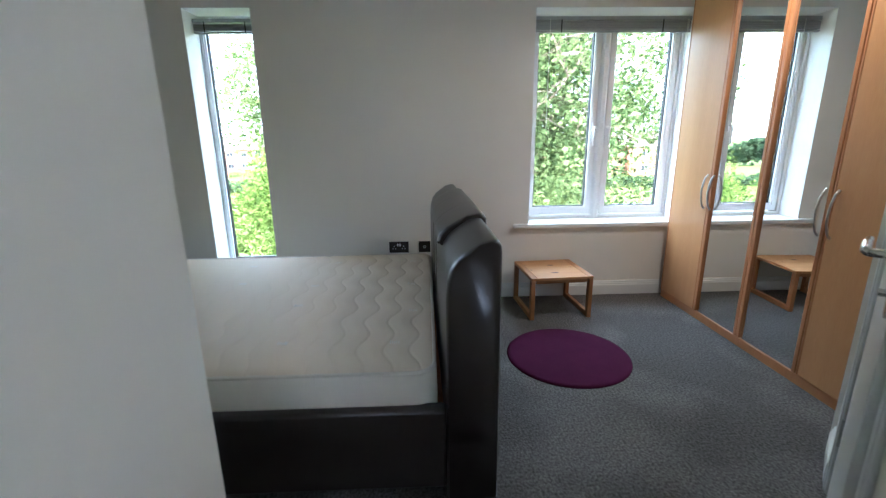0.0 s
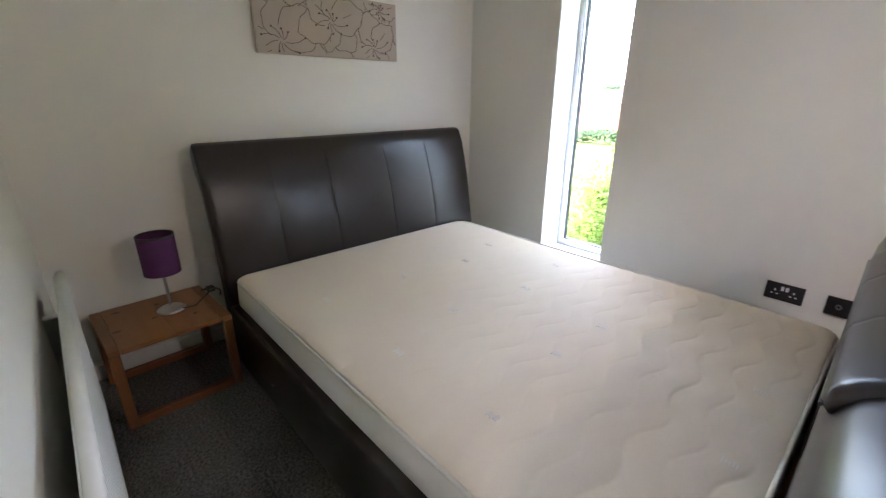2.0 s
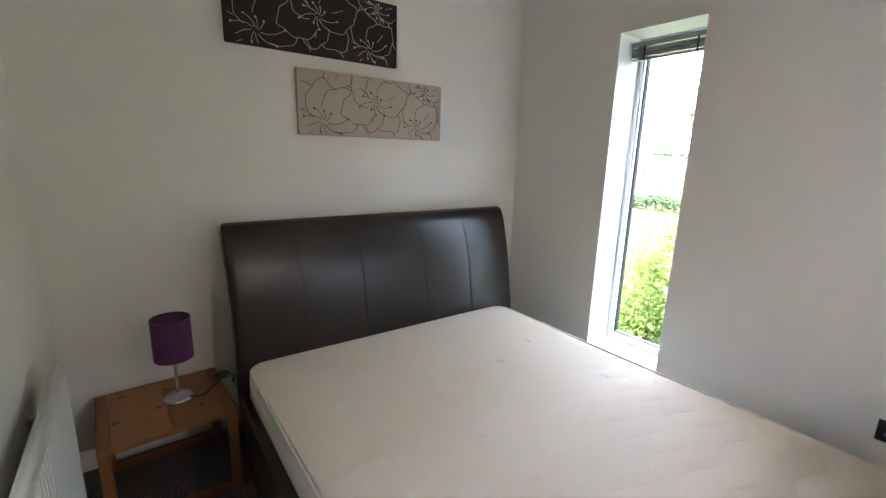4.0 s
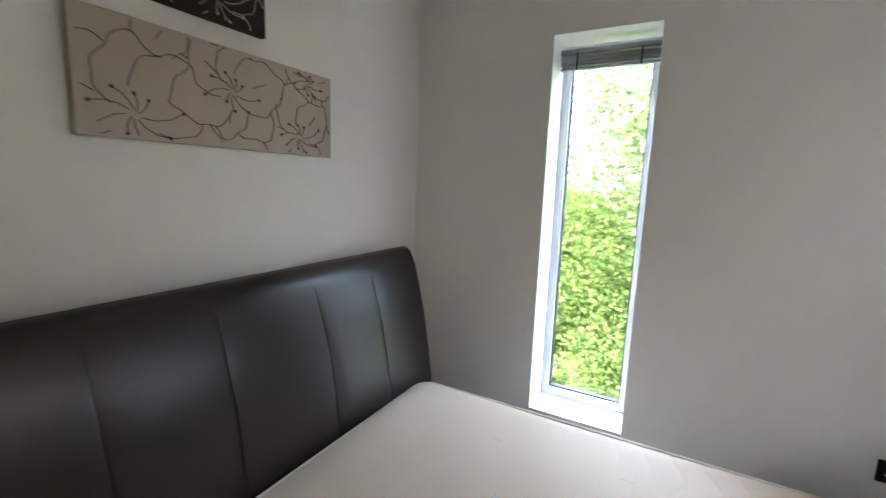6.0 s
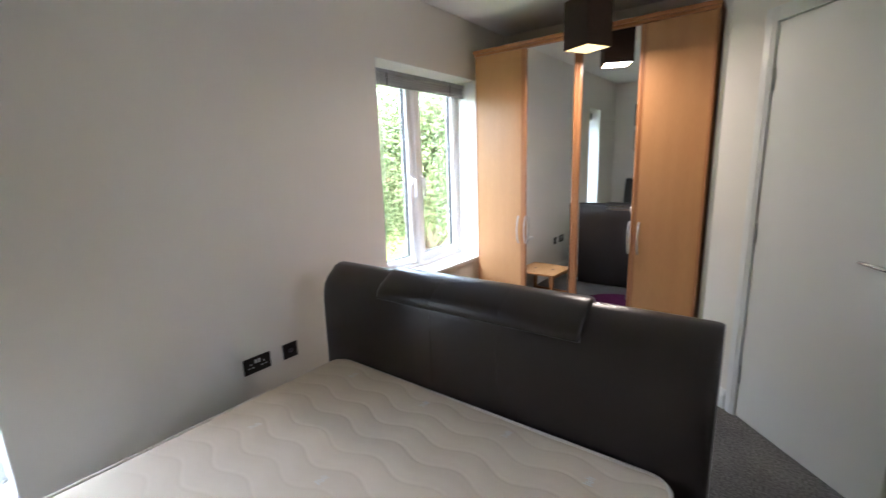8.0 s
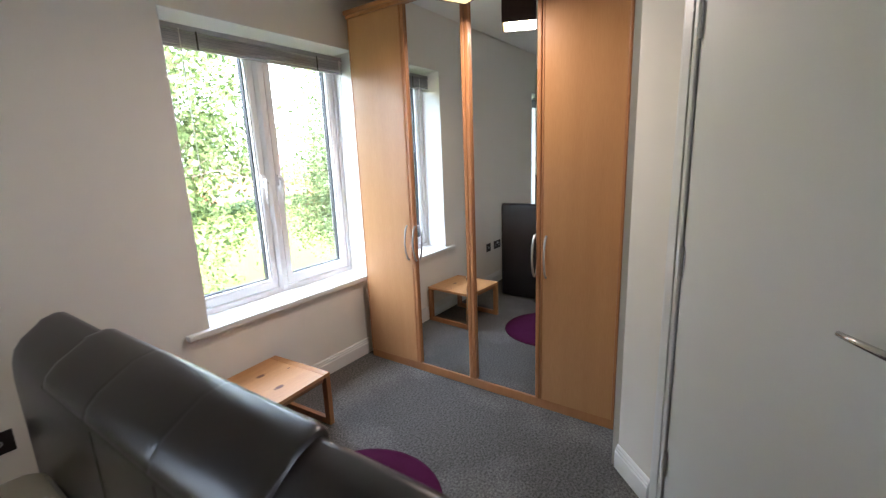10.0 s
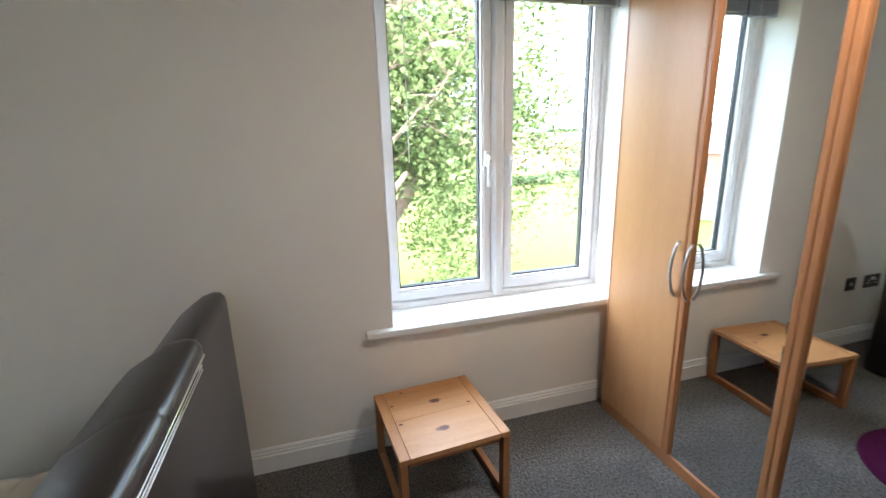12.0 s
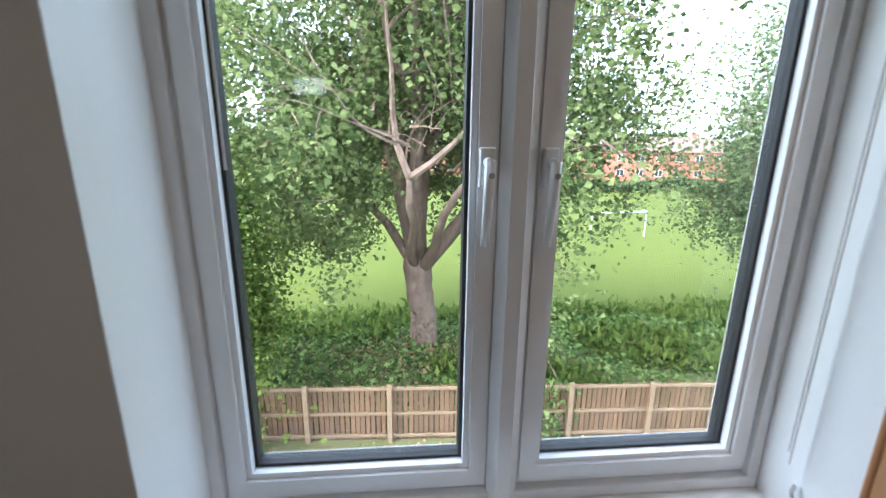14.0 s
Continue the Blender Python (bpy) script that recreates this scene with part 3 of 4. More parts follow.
def grooved(name, outline, y0, y1, seams, mat, parent, step=0.012, depth=0.006, skip=()):
    """A padded board swept along y, pulled in along upright seams and at its ends."""
    ys = sorted({y0, y0 + 0.004, y0 + 0.012, y1 - 0.012, y1 - 0.004, y1, *(s + d for s in seams for d in (-0.014, -0.005, 0, 0.005, 0.014)),
                 *np.linspace(y0 + 0.03, y1 - 0.03, 24).tolist()})
    cx = sum(p[0] for p in outline) / len(outline)
    cz = sum(p[1] for p in outline) / len(outline)
    verts, faces = [], []
    n = len(outline)
    for y in ys:
        e = min(y - y0, y1 - y)
        pull = 0.010 * (1 - min(e / 0.02, 1)) ** 2
        for s in seams:
            pull = max(pull, depth * math.exp(-((y - s) / 0.006) ** 2))
        for x, z in outline:
            d = Vector((x - cx, 0, (z - cz) * 0.15))
            d = d.normalized() if d.length else d
            w = 0.0015 * math.sin(y * 9 + z * 14) * (1 if x > cx else 0)
            verts.append((x - d.x * pull + w, y, z - (0.0 if z < 0.1 else pull * 0.4)))
    for k in range(len(ys) - 1):
        for j in range(n):
            a, b = k * n + j, k * n + (j + 1) % n
            faces.append((a, b, b + n, a + n))
    faces.append(tuple(range(n))[::-1])
    faces.append(tuple(range((len(ys) - 1) * n, len(ys) * n)))
    me_ob = raw(name, verts, faces, mat, parent, True)
    return me_ob


hb = grooved("headboard", PROFILE, HB0, HB1, (1.66, 1.98, 2.365, 2.69), LEATHER, bed, depth=0.0016)
tagged(hb, "tall curved leather headboard with upright seams")
for s in (1.66, 1.98, 2.365, 2.69):
    part("seam", tube([(x + 0.001, s, z) for x, z in PROFILE[2:7]], 0.0011, 6), SEAM, hb)

FB0, FB1 = 1.30, 3.02
FX0, FX1 = 0.225, 0.40
FB_BODY = [(0.396, 0.02), (0.398, 0.885), (0.395, 0.907), (0.385, 0.92), (0.369, 0.923), (0.331, 0.913), (0.3, 0.892), (0.265, 0.866), (0.243, 0.835), (0.231, 0.795), (0.226, 0.74), (0.225, 0.02)]
FB_LID = [(0.346, 0.85), (0.41, 0.895), (0.409, 0.918), (0.4, 0.932), (0.384, 0.937), (0.336, 0.93), (0.3, 0.911), (0.255, 0.885), (0.228, 0.858), (0.218, 0.83), (0.224, 0.822), (0.27, 0.83)]


LID0, LID1 = 1.68, 2.64
fb = grooved("footboard", FB_BODY, FB0, FB1, (), LEATHER, bed)
tagged(fb, "thick rolled leather footboard")
fb.matrix_basis = Matrix.Translation((0.4, 1.3, 0)) @ pose(0, 0, 0, 0, 0, 1.0) @ Matrix.Translation((-0.4, -1.3, 0))
lid = grooved("lid", FB_LID, LID0 + 0.012, LID1 - 0.012, (2.0, 2.32), LEATHER, fb, depth=0.0012)
tagged(lid, "padded leather lid over the footboard slot")
for s in (2.0, 2.32):
    part("panel_seam", tube([(FX0 - 0.0002, s, 0.8), (FX0 - 0.0002, s, 0.5)], 0.0009, 6), SEAM, fb)
part("lid_welt", tube([(0.222, LID0 + 0.015, 0.828), (0.222, LID1 - 0.015, 0.828)], 0.004, 6), SEAM, fb)
for z, r in ((0.892, 0.0045), (0.866, 0.0035), (0.855, 0.003)):
    part("chrome_trim", tube([(0.3995 + (0.008 if z > 0.88 else 0), LID0 + 0.03, z), (0.3995 + (0.008 if z > 0.88 else 0), LID1 - 0.03, z)], r, 8), CHROME, fb, "thin chrome strip along the lid")
for y0, y1 in ((1.325, 1.385), (2.81, 2.87)):
    part("side_rail", box((-1.8, y0, 0.04), (FX0 + 0.002, y1, 0.345), 0.014, None, 3), LEATHER, bed, "", True)
part("slat_base", box((-1.8, 1.385, 0.2), (FX0, 2.81, 0.235)), BEECH_EDGE, bed)

# mattress with wavy quilting
mat_t = thing("mattress", "cream quilted mattress with wavy stitching, bare on the bed", "mattress")
MX0, MX1, MY0, MY1, MZ = -1.838, 0.195, 1.368, 2.905, 0.474
nx, ny = 420, 210
xs = np.linspace(MX0 + 0.012, MX1 - 0.012, nx)
ys_ = np.linspace(MY0 + 0.012, MY1 - 0.012, ny)
X, Y = np.meshgrid(xs, ys_, indexing="ij")
wave = X - 0.02 * np.sin(2 * np.pi * Y / 0.265 + 0.5 * X) - 0.007 * np.sin(2 * np.pi * Y / 0.61 + 3 * X)
ph = (wave - MX0) / 0.098
dist = np.abs(ph - np.round(ph)) * 0.098
puff = 0.0014 * np.cos(np.pi * np.clip(dist / 0.049, 0, 1) + np.pi) + 0.0
strength = np.clip((X + 1.2) / 1.1, 0.12, 1)
Z = MZ + strength * (puff - 0.0028 * np.exp(-(dist / 0.0048) ** 2))
edge = np.minimum(np.minimum(X - MX0, MX1 - X), np.minimum(Y - MY0, MY1 - Y))
Z -= 0.017 * np.exp(-edge / 0.022)
Z += 0.006 * np.sin(X * 2.2 + 0.6) * np.sin(Y * 2.7)
# round the plan's corners
R = 0.075
cxs = np.where(X < MX0 + R, MX0 + R, np.where(X > MX1 - R, MX1 - R, X))
cys = np.where(Y < MY0 + R, MY0 + R, np.where(Y > MY1 - R, MY1 - R, Y))
far = np.hypot(X - cxs, Y - cys)
cap_r = np.maximum(np.abs(X - cxs), np.abs(Y - cys))
k_ = np.where(far > 1e-6, cap_r / np.maximum(far, 1e-6), 1)
X2, Y2 = cxs + (X - cxs) * k_, cys + (Y - cys) * k_
verts = np.stack([X2, Y2, Z], -1).reshape(-1, 3).tolist()
faces = [(i * ny + j, (i + 1) * ny + j, (i + 1) * ny + j + 1, i * ny + j + 1) for i in range(nx - 1) for j in range(ny - 1)]
raw("quilted_top", verts, faces, TICKING, mat_t, True)


def rounded_loop(x0, x1, y0, y1, r, z, n=8):
    pts = []
    for cx, cy, a0 in ((x1 - r, y1 - r, 0), (x0 + r, y1 - r, 90), (x0 + r, y0 + r, 180), (x1 - r, y0 + r, 270)):
        pts += [(cx + r * math.cos(radians(a0 + 90 * k / n)), cy + r * math.sin(radians(a0 + 90 * k / n)), z) for k in range(n + 1)]
    return pts


rings = [(0.010, 0.245), (0.0, 0.262), (-0.004, 0.34), (0.0, 0.44), (0.012, MZ - 0.021)]
verts, faces = [], []
for ins, z in rings:
    verts += rounded_loop(MX0 + ins, MX1 - ins, MY0 + ins, MY1 - ins, 0.075, z)
n_ = len(verts) // len(rings)
for k in range(len(rings) - 1):
    for j in range(n_):
        a, b = k * n_ + j, k * n_ + (j + 1) % n_
        faces.append((a, b, b + n_, a + n_))
faces.append(tuple(range(n_))[::-1])
raw("border", verts, faces, BORDER, mat_t, True)
for z, ins in ((MZ - 0.014, 0.006), (0.252, 0.002)):
    loop = rounded_loop(MX0 + ins, MX1 - ins, MY0 + ins, MY1 - ins, 0.075, z)
    part("piping", tube(loop + [loop[0]], 0.0065, 8), BORDER, mat_t, "corded cream edge piping", True)

MARKS = material("silvery_thread", (0.8, 0.78, 0.75), 0.4, other=(0.7, 0.68, 0.65))
mrng = random.Random(11)
for k in range(16):
    mx, my = -1.3 + 0.46 * (k % 4) + mrng.uniform(-0.06, 0.06), 1.58 + 0.36 * (k // 4) + mrng.uniform(-0.05, 0.05)
    bm = bmesh.new()
    for q in range(5):
        box((mx - 0.018 + q * 0.008, my - 0.013 + 0.004 * (q % 2), MZ - 0.004), (mx - 0.0155 + q * 0.008, my + 0.013 - 0.004 * (q % 3), MZ + 0.0018 + 0.006 * math.sin(mx * 2.2 + 0.6) * math.sin(my * 2.7)), 0, bm)
    part("embroidered_mark", bm, MARKS, mat_t)


# ---- pine tables ----
def pine_table(name, label, at, turn, w, d, h, group, top=None, legs=None, battens=0):
    """Top of two boards between end battens, on two side frames of legs and foot rails. w runs along x, d along y."""
    t = thing(name, label, "table", at, turn, group)
    top, legs = top or PINE, legs or PINE_LEG
    x0, x1, y0, y1 = -w / 2, w / 2, -d / 2, d / 2
    bx, by = (0.0415, 0.0) if battens == 0 else (0.0, 0.0415)
    ym = (y0 + y1) / 2
    for ya, yb in ((y0 + by, ym), (ym, y1 - by)):
        part("top_board", box((x0 + bx, ya + 0.0003, h - 0.02), (x1 - bx, yb - 0.0003, h - 0.0005), 0.0006), top, t)
    for k in range(2):
        if battens == 0:
            lo, hi = ((x0, y0), (x0 + 0.04, y1)) if k == 0 else ((x1 - 0.04, y0), (x1, y1))
        else:
            lo, hi = ((x0, y0), (x1, y0 + 0.04)) if k == 0 else ((x0, y1 - 0.04), (x1, y1))
        part("end_batten", box((*lo, h - 0.021), (*hi, h), 0.003), PINE_BAT if top is PINE else legs, t)
    for ya in (y0 + 0.012, y1 - 0.03):
        part("apron", box((x0 + 0.04, ya, h - 0.045), (x1 - 0.04, ya + 0.018, h - 0.0215), 0.002), legs, t)
    for sx in (x0, x1 - 0.03):
        for ya in (y0, y1 - 0.038):
            part("leg", box((sx, ya, 0), (sx + 0.03, ya + 0.038, h - 0.0215), 0.004), legs, t)
        part("foot_rail", box((sx + 0.002, y0 + 0.038, 0.0), (sx + 0.028, y1 - 0.038, 0.036), 0.003), legs, t)
    return t


pine_table("side_table", "low oiled pine side table with dark knots", (1.068, 3.03, 0.0), 4, 0.435, 0.435, 0.302, "pine tables")
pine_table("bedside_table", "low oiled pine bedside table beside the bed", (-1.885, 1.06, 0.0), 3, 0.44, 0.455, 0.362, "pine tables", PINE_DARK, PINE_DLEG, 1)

# ---- table lamp ----
lamp = thing("table_lamp", "small table lamp with purple drum shade and steel base", "lamp", (-1.905, 1.11, 0.362))
part("base", lathe([(0.001, 0.0), (0.056, 0.0), (0.058, 0.004), (0.05, 0.011), (0.025, 0.02), (0.009, 0.026), (0.001, 0.028)]), STEEL, lamp, "", True)
part("stem", tube([(0, 0, 0.02), (0, 0, 0.25)], 0.0065, 12), STEEL, lamp, "", True)
part("shade", lathe([(0.072, 0.185), (0.072, 0.357), (0.070, 0.357), (0.070, 0.185), (0.072, 0.185)], 48), PURPLE, lamp, "purple fabric drum shade", True)
part("shade_ring", lathe([(0.0725, 0.353), (0.0735, 0.357), (0.0725, 0.361), (0.069, 0.361), (0.069, 0.353)], 48), DARKPL, lamp)
part("bulb_holder", tube([(0, 0, 0.25), (0, 0, 0.3)], 0.016, 12), WHITEPL, lamp)
flex = [(0.03, 0.03, 0.006), (0.05, 0.09, 0.01), (-0.01, 0.15, 0.02), (-0.05, 0.19, 0.03), (-0.09, 0.15, 0.018), (-0.1, 0.2, 0.02), (-0.05, 0.225, 0.01), (0.0, 0.21, 0.008)]
part("flex", tube(flex, 0.0035, 8), DARKPL, lamp, "coiled black cable", True)
part("inline_switch", box((-0.075, 0.165, 0.02), (-0.03, 0.2, 0.04), 0.006), DARKPL, lamp)

# ---- radiator ----
rad = thing("radiator", "white enamelled panel radiator on the wall", "radiator")
RX0, RX1, RZ0, RZ1, RY = -1.70, -0.32, 0.145, 0.70, SY + 0.082
RIBS = [(-0.5, 0), (-0.3, 0), (-0.22, -0.009), (0.22, -0.009), (0.3, 0), (0.5, 0)]
verts, faces = [], []
pitch = 0.0335
nr = int((RX1 - RX0 - 0.03) / pitch)
cols = [(RX0 + 0.015 + (k + 0.5) * pitch + u * pitch, d) for k in range(nr) for u, d in RIBS[:-1]]
zs = ((RZ0, 0), (RZ0 + 0.03, 0), (RZ0 + 0.05, 1), (RZ1 - 0.06, 1), (RZ1 - 0.04, 0), (RZ1 - 0.01, 0))
for x, d in cols:
    verts += [(x, RY + d * f, z) for z, f in zs]
nz = len(zs)
for k in range(len(cols) - 1):
    faces += [(k * nz + q, (k + 1) * nz + q, (k + 1) * nz + q + 1, k * nz + q + 1) for q in range(nz - 1)]
raw("ribbed_panel", verts, faces, RADM, rad)
part("body", box((RX0 + 0.006, RY - 0.03, RZ0 + 0.004), (RX1 - 0.006, RY - 0.0095, RZ1 - 0.004), 0.004), RADM, rad)
part("rolled_top", tube([(RX0, RY - 0.012, RZ1 - 0.006), (RX1, RY - 0.012, RZ1 - 0.006)], 0.0145, 12), RADM, rad, "", True)
part("rolled_foot", tube([(RX0, RY - 0.012, RZ0), (RX1, RY - 0.012, RZ0)], 0.0125, 12), RADM, rad, "", True)
for x in (RX0, RX1):
    part("end_seam", tube([(x, RY - 0.012, RZ0), (x, RY - 0.012, RZ1 - 0.006)], 0.011, 10), RADM, rad, "", True)
for x in (RX0 + 0.12, RX1 - 0.12):
    part("bracket", box((x, SY + 0.0005, 0.3), (x + 0.03, RY - 0.03, 0.6)), STEEL, rad)
valve = part("valve", tube([(RX1 + 0.03, RY - 0.05, 0.0), (RX1 + 0.03, RY - 0.05, 0.15)], 0.0075, 10), CHROME, rad)
part("valve_head", tube([(RX1 + 0.03, RY - 0.05, 0.15), (RX1 + 0.03, RY - 0.05, 0.23)], 0.018, 16), WHITEPL, valve)

# ---- wardrobe ----
WX, WA, WB, WT = 2.0, 1.553, 3.215, 2.28
wr = thing("wardrobe", "tall beech-effect wardrobe with two mirrored doors", "wardrobe")
part("carcass", box((WX + 0.022, WA, 0.0), (WX + 0.585, WB, WT - 0.03), 0.002), BEECH, wr)
part("plinth", box((WX + 0.004, WA + 0.001, 0.0), (WX + 0.0215, WB - 0.001, 0.052), 0.002), BEECH_EDGE, wr)
bm = box((WX - 0.02, WA - 0.012, WT - 0.03), (WX + 0.585, WB + 0.012, WT - 0.004), 0.006)
box((WX - 0.008, WA - 0.004, WT - 0.05), (WX + 0.021, WB + 0.004, WT - 0.03), 0.003, bm)
part("cornice", bm, BEECH_EDGE, wr)
edges = [WB, 2.792, 2.372, 1.948, WA]
for k in range(4):
    y1, y0 = edges[k] - 0.0015, edges[k + 1] + 0.0015
    z0, z1 = 0.055, WT - 0.052
    if k in (0, 3):
        d = part("door", box((WX, y0 + 0.012, z0), (WX + 0.02, y1 - 0.012, z1), 0.001), BEECH, wr)
        for ya, yb in ((y0, y0 + 0.012), (y1 - 0.012, y1)):
            part("door_edge", box((WX - 0.002, ya, z0), (WX + 0.02, yb, z1), 0.004), BEECH_EDGE, d)
    else:
        d = part("mirror_door", box((WX + 0.016, y0, z0), (WX + 0.02, y1, z1), 0.001), BEECH, wr, "mirrored wardrobe door with beech stiles")
        for ya, yb in ((y0, y0 + 0.022), (y1 - 0.022, y1)):
            part("stile", box((WX - 0.003, ya, z0), (WX + 0.0155, yb, z1), 0.004), BEECH_EDGE, d)
        part("mirror", box((WX + 0.012, y0 + 0.0345, z0 + 0.001), (WX + 0.0155, y1 - 0.0345, z1 - 0.001)), MIRROR, d)
        for ya, yb in ((y0 + 0.0225, y0 + 0.0345), (y1 - 0.0225, y1 - 0.0345)):
            part("bevel", extrude_outline([(WX + 0.0131, ya), (WX + 0.012, yb), (WX + 0.0155, yb), (WX + 0.0155, ya)], 2, z0 + 0.001, z1 - 0.001), MIRROR, d, "bevelled mirror edge")
    hy = (y0 + 0.03, y1 - 0.028, y0 + 0.028, y1 - 0.03)[k]
    if k in (1, 2):
        hy = (0, y1 - 0.03, y0 + 0.03)[k]
    pts = [(WX - 0.002, hy, 0.755), (WX - 0.018, hy, 0.775), (WX - 0.03, hy, 0.82), (WX - 0.034, hy, 0.865), (WX - 0.03, hy, 0.91), (WX - 0.018, hy, 0.955), (WX - 0.002, hy, 0.975)]
    part("handle", tube(pts, [0.006, 0.006, 0.0055, 0.0055, 0.0055, 0.006, 0.006], 10), STEEL, d, "bowed satin steel pull handle", True)

# ---- pendant lamp ----
pen = thing("pendant_lamp", "lit ceiling pendant with square brown fabric shade", "lamp", (1.698, 2.207, 0), -25)
S, Z0, Z1 = 0.1, 2.07, 2.35
for k in range(4):
    a = part("shade_panel", box((-S, -S, Z0), (S, -S + 0.003, Z1), 0.0008), BROWNSH, pen)
    a.matrix_basis = pose(0, 0, 0, 0, 0, 90 * k)
for k in range(4):
    part("lining", box((-S + 0.004, -S + 0.004, Z0 + 0.002), (S - 0.004, -S + 0.005, Z1 - 0.002)), WHITEPL, pen).matrix_basis = pose(0, 0, 0, 0, 0, 90 * k)
part("diffuser", box((-S + 0.006, -S + 0.006, Z0 + 0.004), (S - 0.006, S - 0.006, Z0 + 0.008)), BULB, pen, "glowing warm white diffuser")
part("cord", tube([(0, 0, Z1 - 0.05), (0, 0, TOP)], 0.003, 8), WHITEPL, pen)
part("ceiling_rose", lathe([(0.001, TOP - 0.02), (0.03, TOP - 0.018), (0.038, TOP - 0.001)], 24), WHITEPL, pen, "", True)
for a in (0, 90):
    part("shade_wire", tube([(-S + 0.004, 0, Z1 - 0.01), (S - 0.004, 0, Z1 - 0.01)], 0.0015, 6), STEEL, pen).matrix_basis = pose(0, 0, 0, 0, 0, a)


# ---- canvases ----
def petal_width(u, k, side):
    """Half the width of a petal at u along its length, as a share of its greatest width."""
    return math.sin(math.pi * u ** 0.8) ** 0.75 + 0.09 * math.sin(u * 19 + k * 2 + side) * u


def flower(cx, cy, r, turn, n, petals):
    """Outline strokes of a lily: broad wavy petals with a pointed tip, midribs and bent stamens, in the picture's plane.
    petals: those that lie in front; this flower's are added to them."""
    strokes, stamens = [], []

    def hidden(x, y, front):
        for px, py, a, R, half in front:
            dx, dy = x - px, y - py
            u, v = (dx * math.cos(a) + dy * math.sin(a)) / R, (dy * math.cos(a) - dx * math.sin(a)) / half
            if 0.1 < u < 0.98 and abs(v) < 0.93 * math.sin(math.pi * u ** 0.8) ** 0.75:
                return True
        return False

    def draw(line, front):
        run = []
        for p in line:
            if hidden(*p, front):
                if len(run) > 1:
                    strokes.append(run)
                run = []
            else:
                run.append(p)
        if len(run) > 1:
            strokes.append(run)

    for k in range(n):
        a = turn + 2 * math.pi * k / n
        R = r * (1.0 + 0.16 * math.sin(k * 2.3 + turn * 5))
        half = R * 0.43
        front = list(petals)
        for side in (-1, 1):
            line = []
            for q in range(33):
                u = 0.1 + 0.9 * q / 32
                off = side * half * petal_width(u, k, side) * (1 if q < 32 else 0)
                line.append((cx + R * u * math.cos(a) - off * math.sin(a), cy + R * u * math.sin(a) + off * math.cos(a)))
            draw(line, front)
        if k % 2 == 0:
            draw([(cx + R * u * math.cos(a + 0.1 * u), cy + R * u * math.sin(a + 0.1 * u)) for u in (0.35, 0.45, 0.55, 0.64)], front)
        petals.append((cx, cy, a, R, half))
    for k in range(9):
        a = turn + 0.4 + 2 * math.pi * k / 9
        L = r * (0.22 + 0.1 * ((k * 5) % 4))
        stamens.append([(cx + L * u * math.cos(a + 0.6 * u), cy + L * u * math.sin(a + 0.6 * u)) for u in (0.15, 0.4, 0.7, 1)])
    return strokes, stamens


def canvas(name, y0, z0, cloth, ink, label):
    c = thing(name, label, "canvas", (HX + 0.001, y0, z0), group="floral canvases")
    w, h, t = 0.856, 0.312, 0.028
    part("stretched_cloth", box((0, 0, 0), (t, w, h), 0.004, None, 3), cloth, c)
    bm = bmesh.new()
    dots = bmesh.new()
    petals = []
    for cx, cy, r, turn, n in ((0.42, 0.178, 0.185, 0.3, 6), (0.13, 0.065, 0.25, 0.55, 6), (0.69, 0.066, 0.2, 0.75, 6), (0.735, 0.268, 0.13, 0.2, 5), (0.26, 0.36, 0.15, 4.0, 5)):
        strokes, stamens = flower(cx, cy, r, turn, n, petals)
        for s in strokes + stamens:
            run = []
            for a, b in s:
                if 0.006 < a < w - 0.006 and 0.006 < b < h - 0.006:
                    run.append((t + 0.0004, a, b))
                else:
                    if len(run) > 1:
                        tube(run, 0.0017, 4, bm)
                    run = []
            if len(run) > 1:
                tube(run, 0.0017, 4, bm)
        for s in stamens:
            a, b = s[-1]
            if 0.01 < a < w - 0.01 and 0.01 < b < h - 0.01:
                tube([(t - 0.001, a, b), (t + 0.0018, a, b)], 0.0052, 8, dots)
    part("line_drawing", bm, ink, c, "raised flower outlines")
    tagged(part("stamen_dots", dots, ink, c), kind="stuff")
    return c


INK = material("dark_brown_line", (0.06, 0.03, 0.025), 0.7)
CREAMI = material("cream_line", (0.62, 0.54, 0.46), 0.7)
canvas("canvas_picture", 1.739, 1.485, CREAMC, INK, "cream canvas with dark lily outline drawing")
canvas("canvas_picture", 1.435, 1.862, BROWNC, CREAMI, "dark brown canvas with cream lily outline drawing")

# ---- rug ----
rug = thing("round_rug", "round magenta purple pile rug on the carpet", "rug", (0.965, 2.30, 0.0))
part("rug_face", lathe([(0.001, 0.014), (0.2, 0.015), (0.32, 0.014), (0.338, 0.011), (0.345, 0.004), (0.345, 0.0005)], 72), RUGM, rug, "", True)


# ---- outside ----
GZ = -5.5
def bank_height(x, y):
    u = min(max((y - 11.9) / 5.2, 0), 1)
    return 0.55 * math.sin(math.pi * min(u * 0.75 + 0.1, 1)) * (1 if 0 < u < 1 else 0) + 0.06 * math.sin(x * 1.7) * math.sin(y * 1.3) * (1 if 0 < u < 1 else 0)


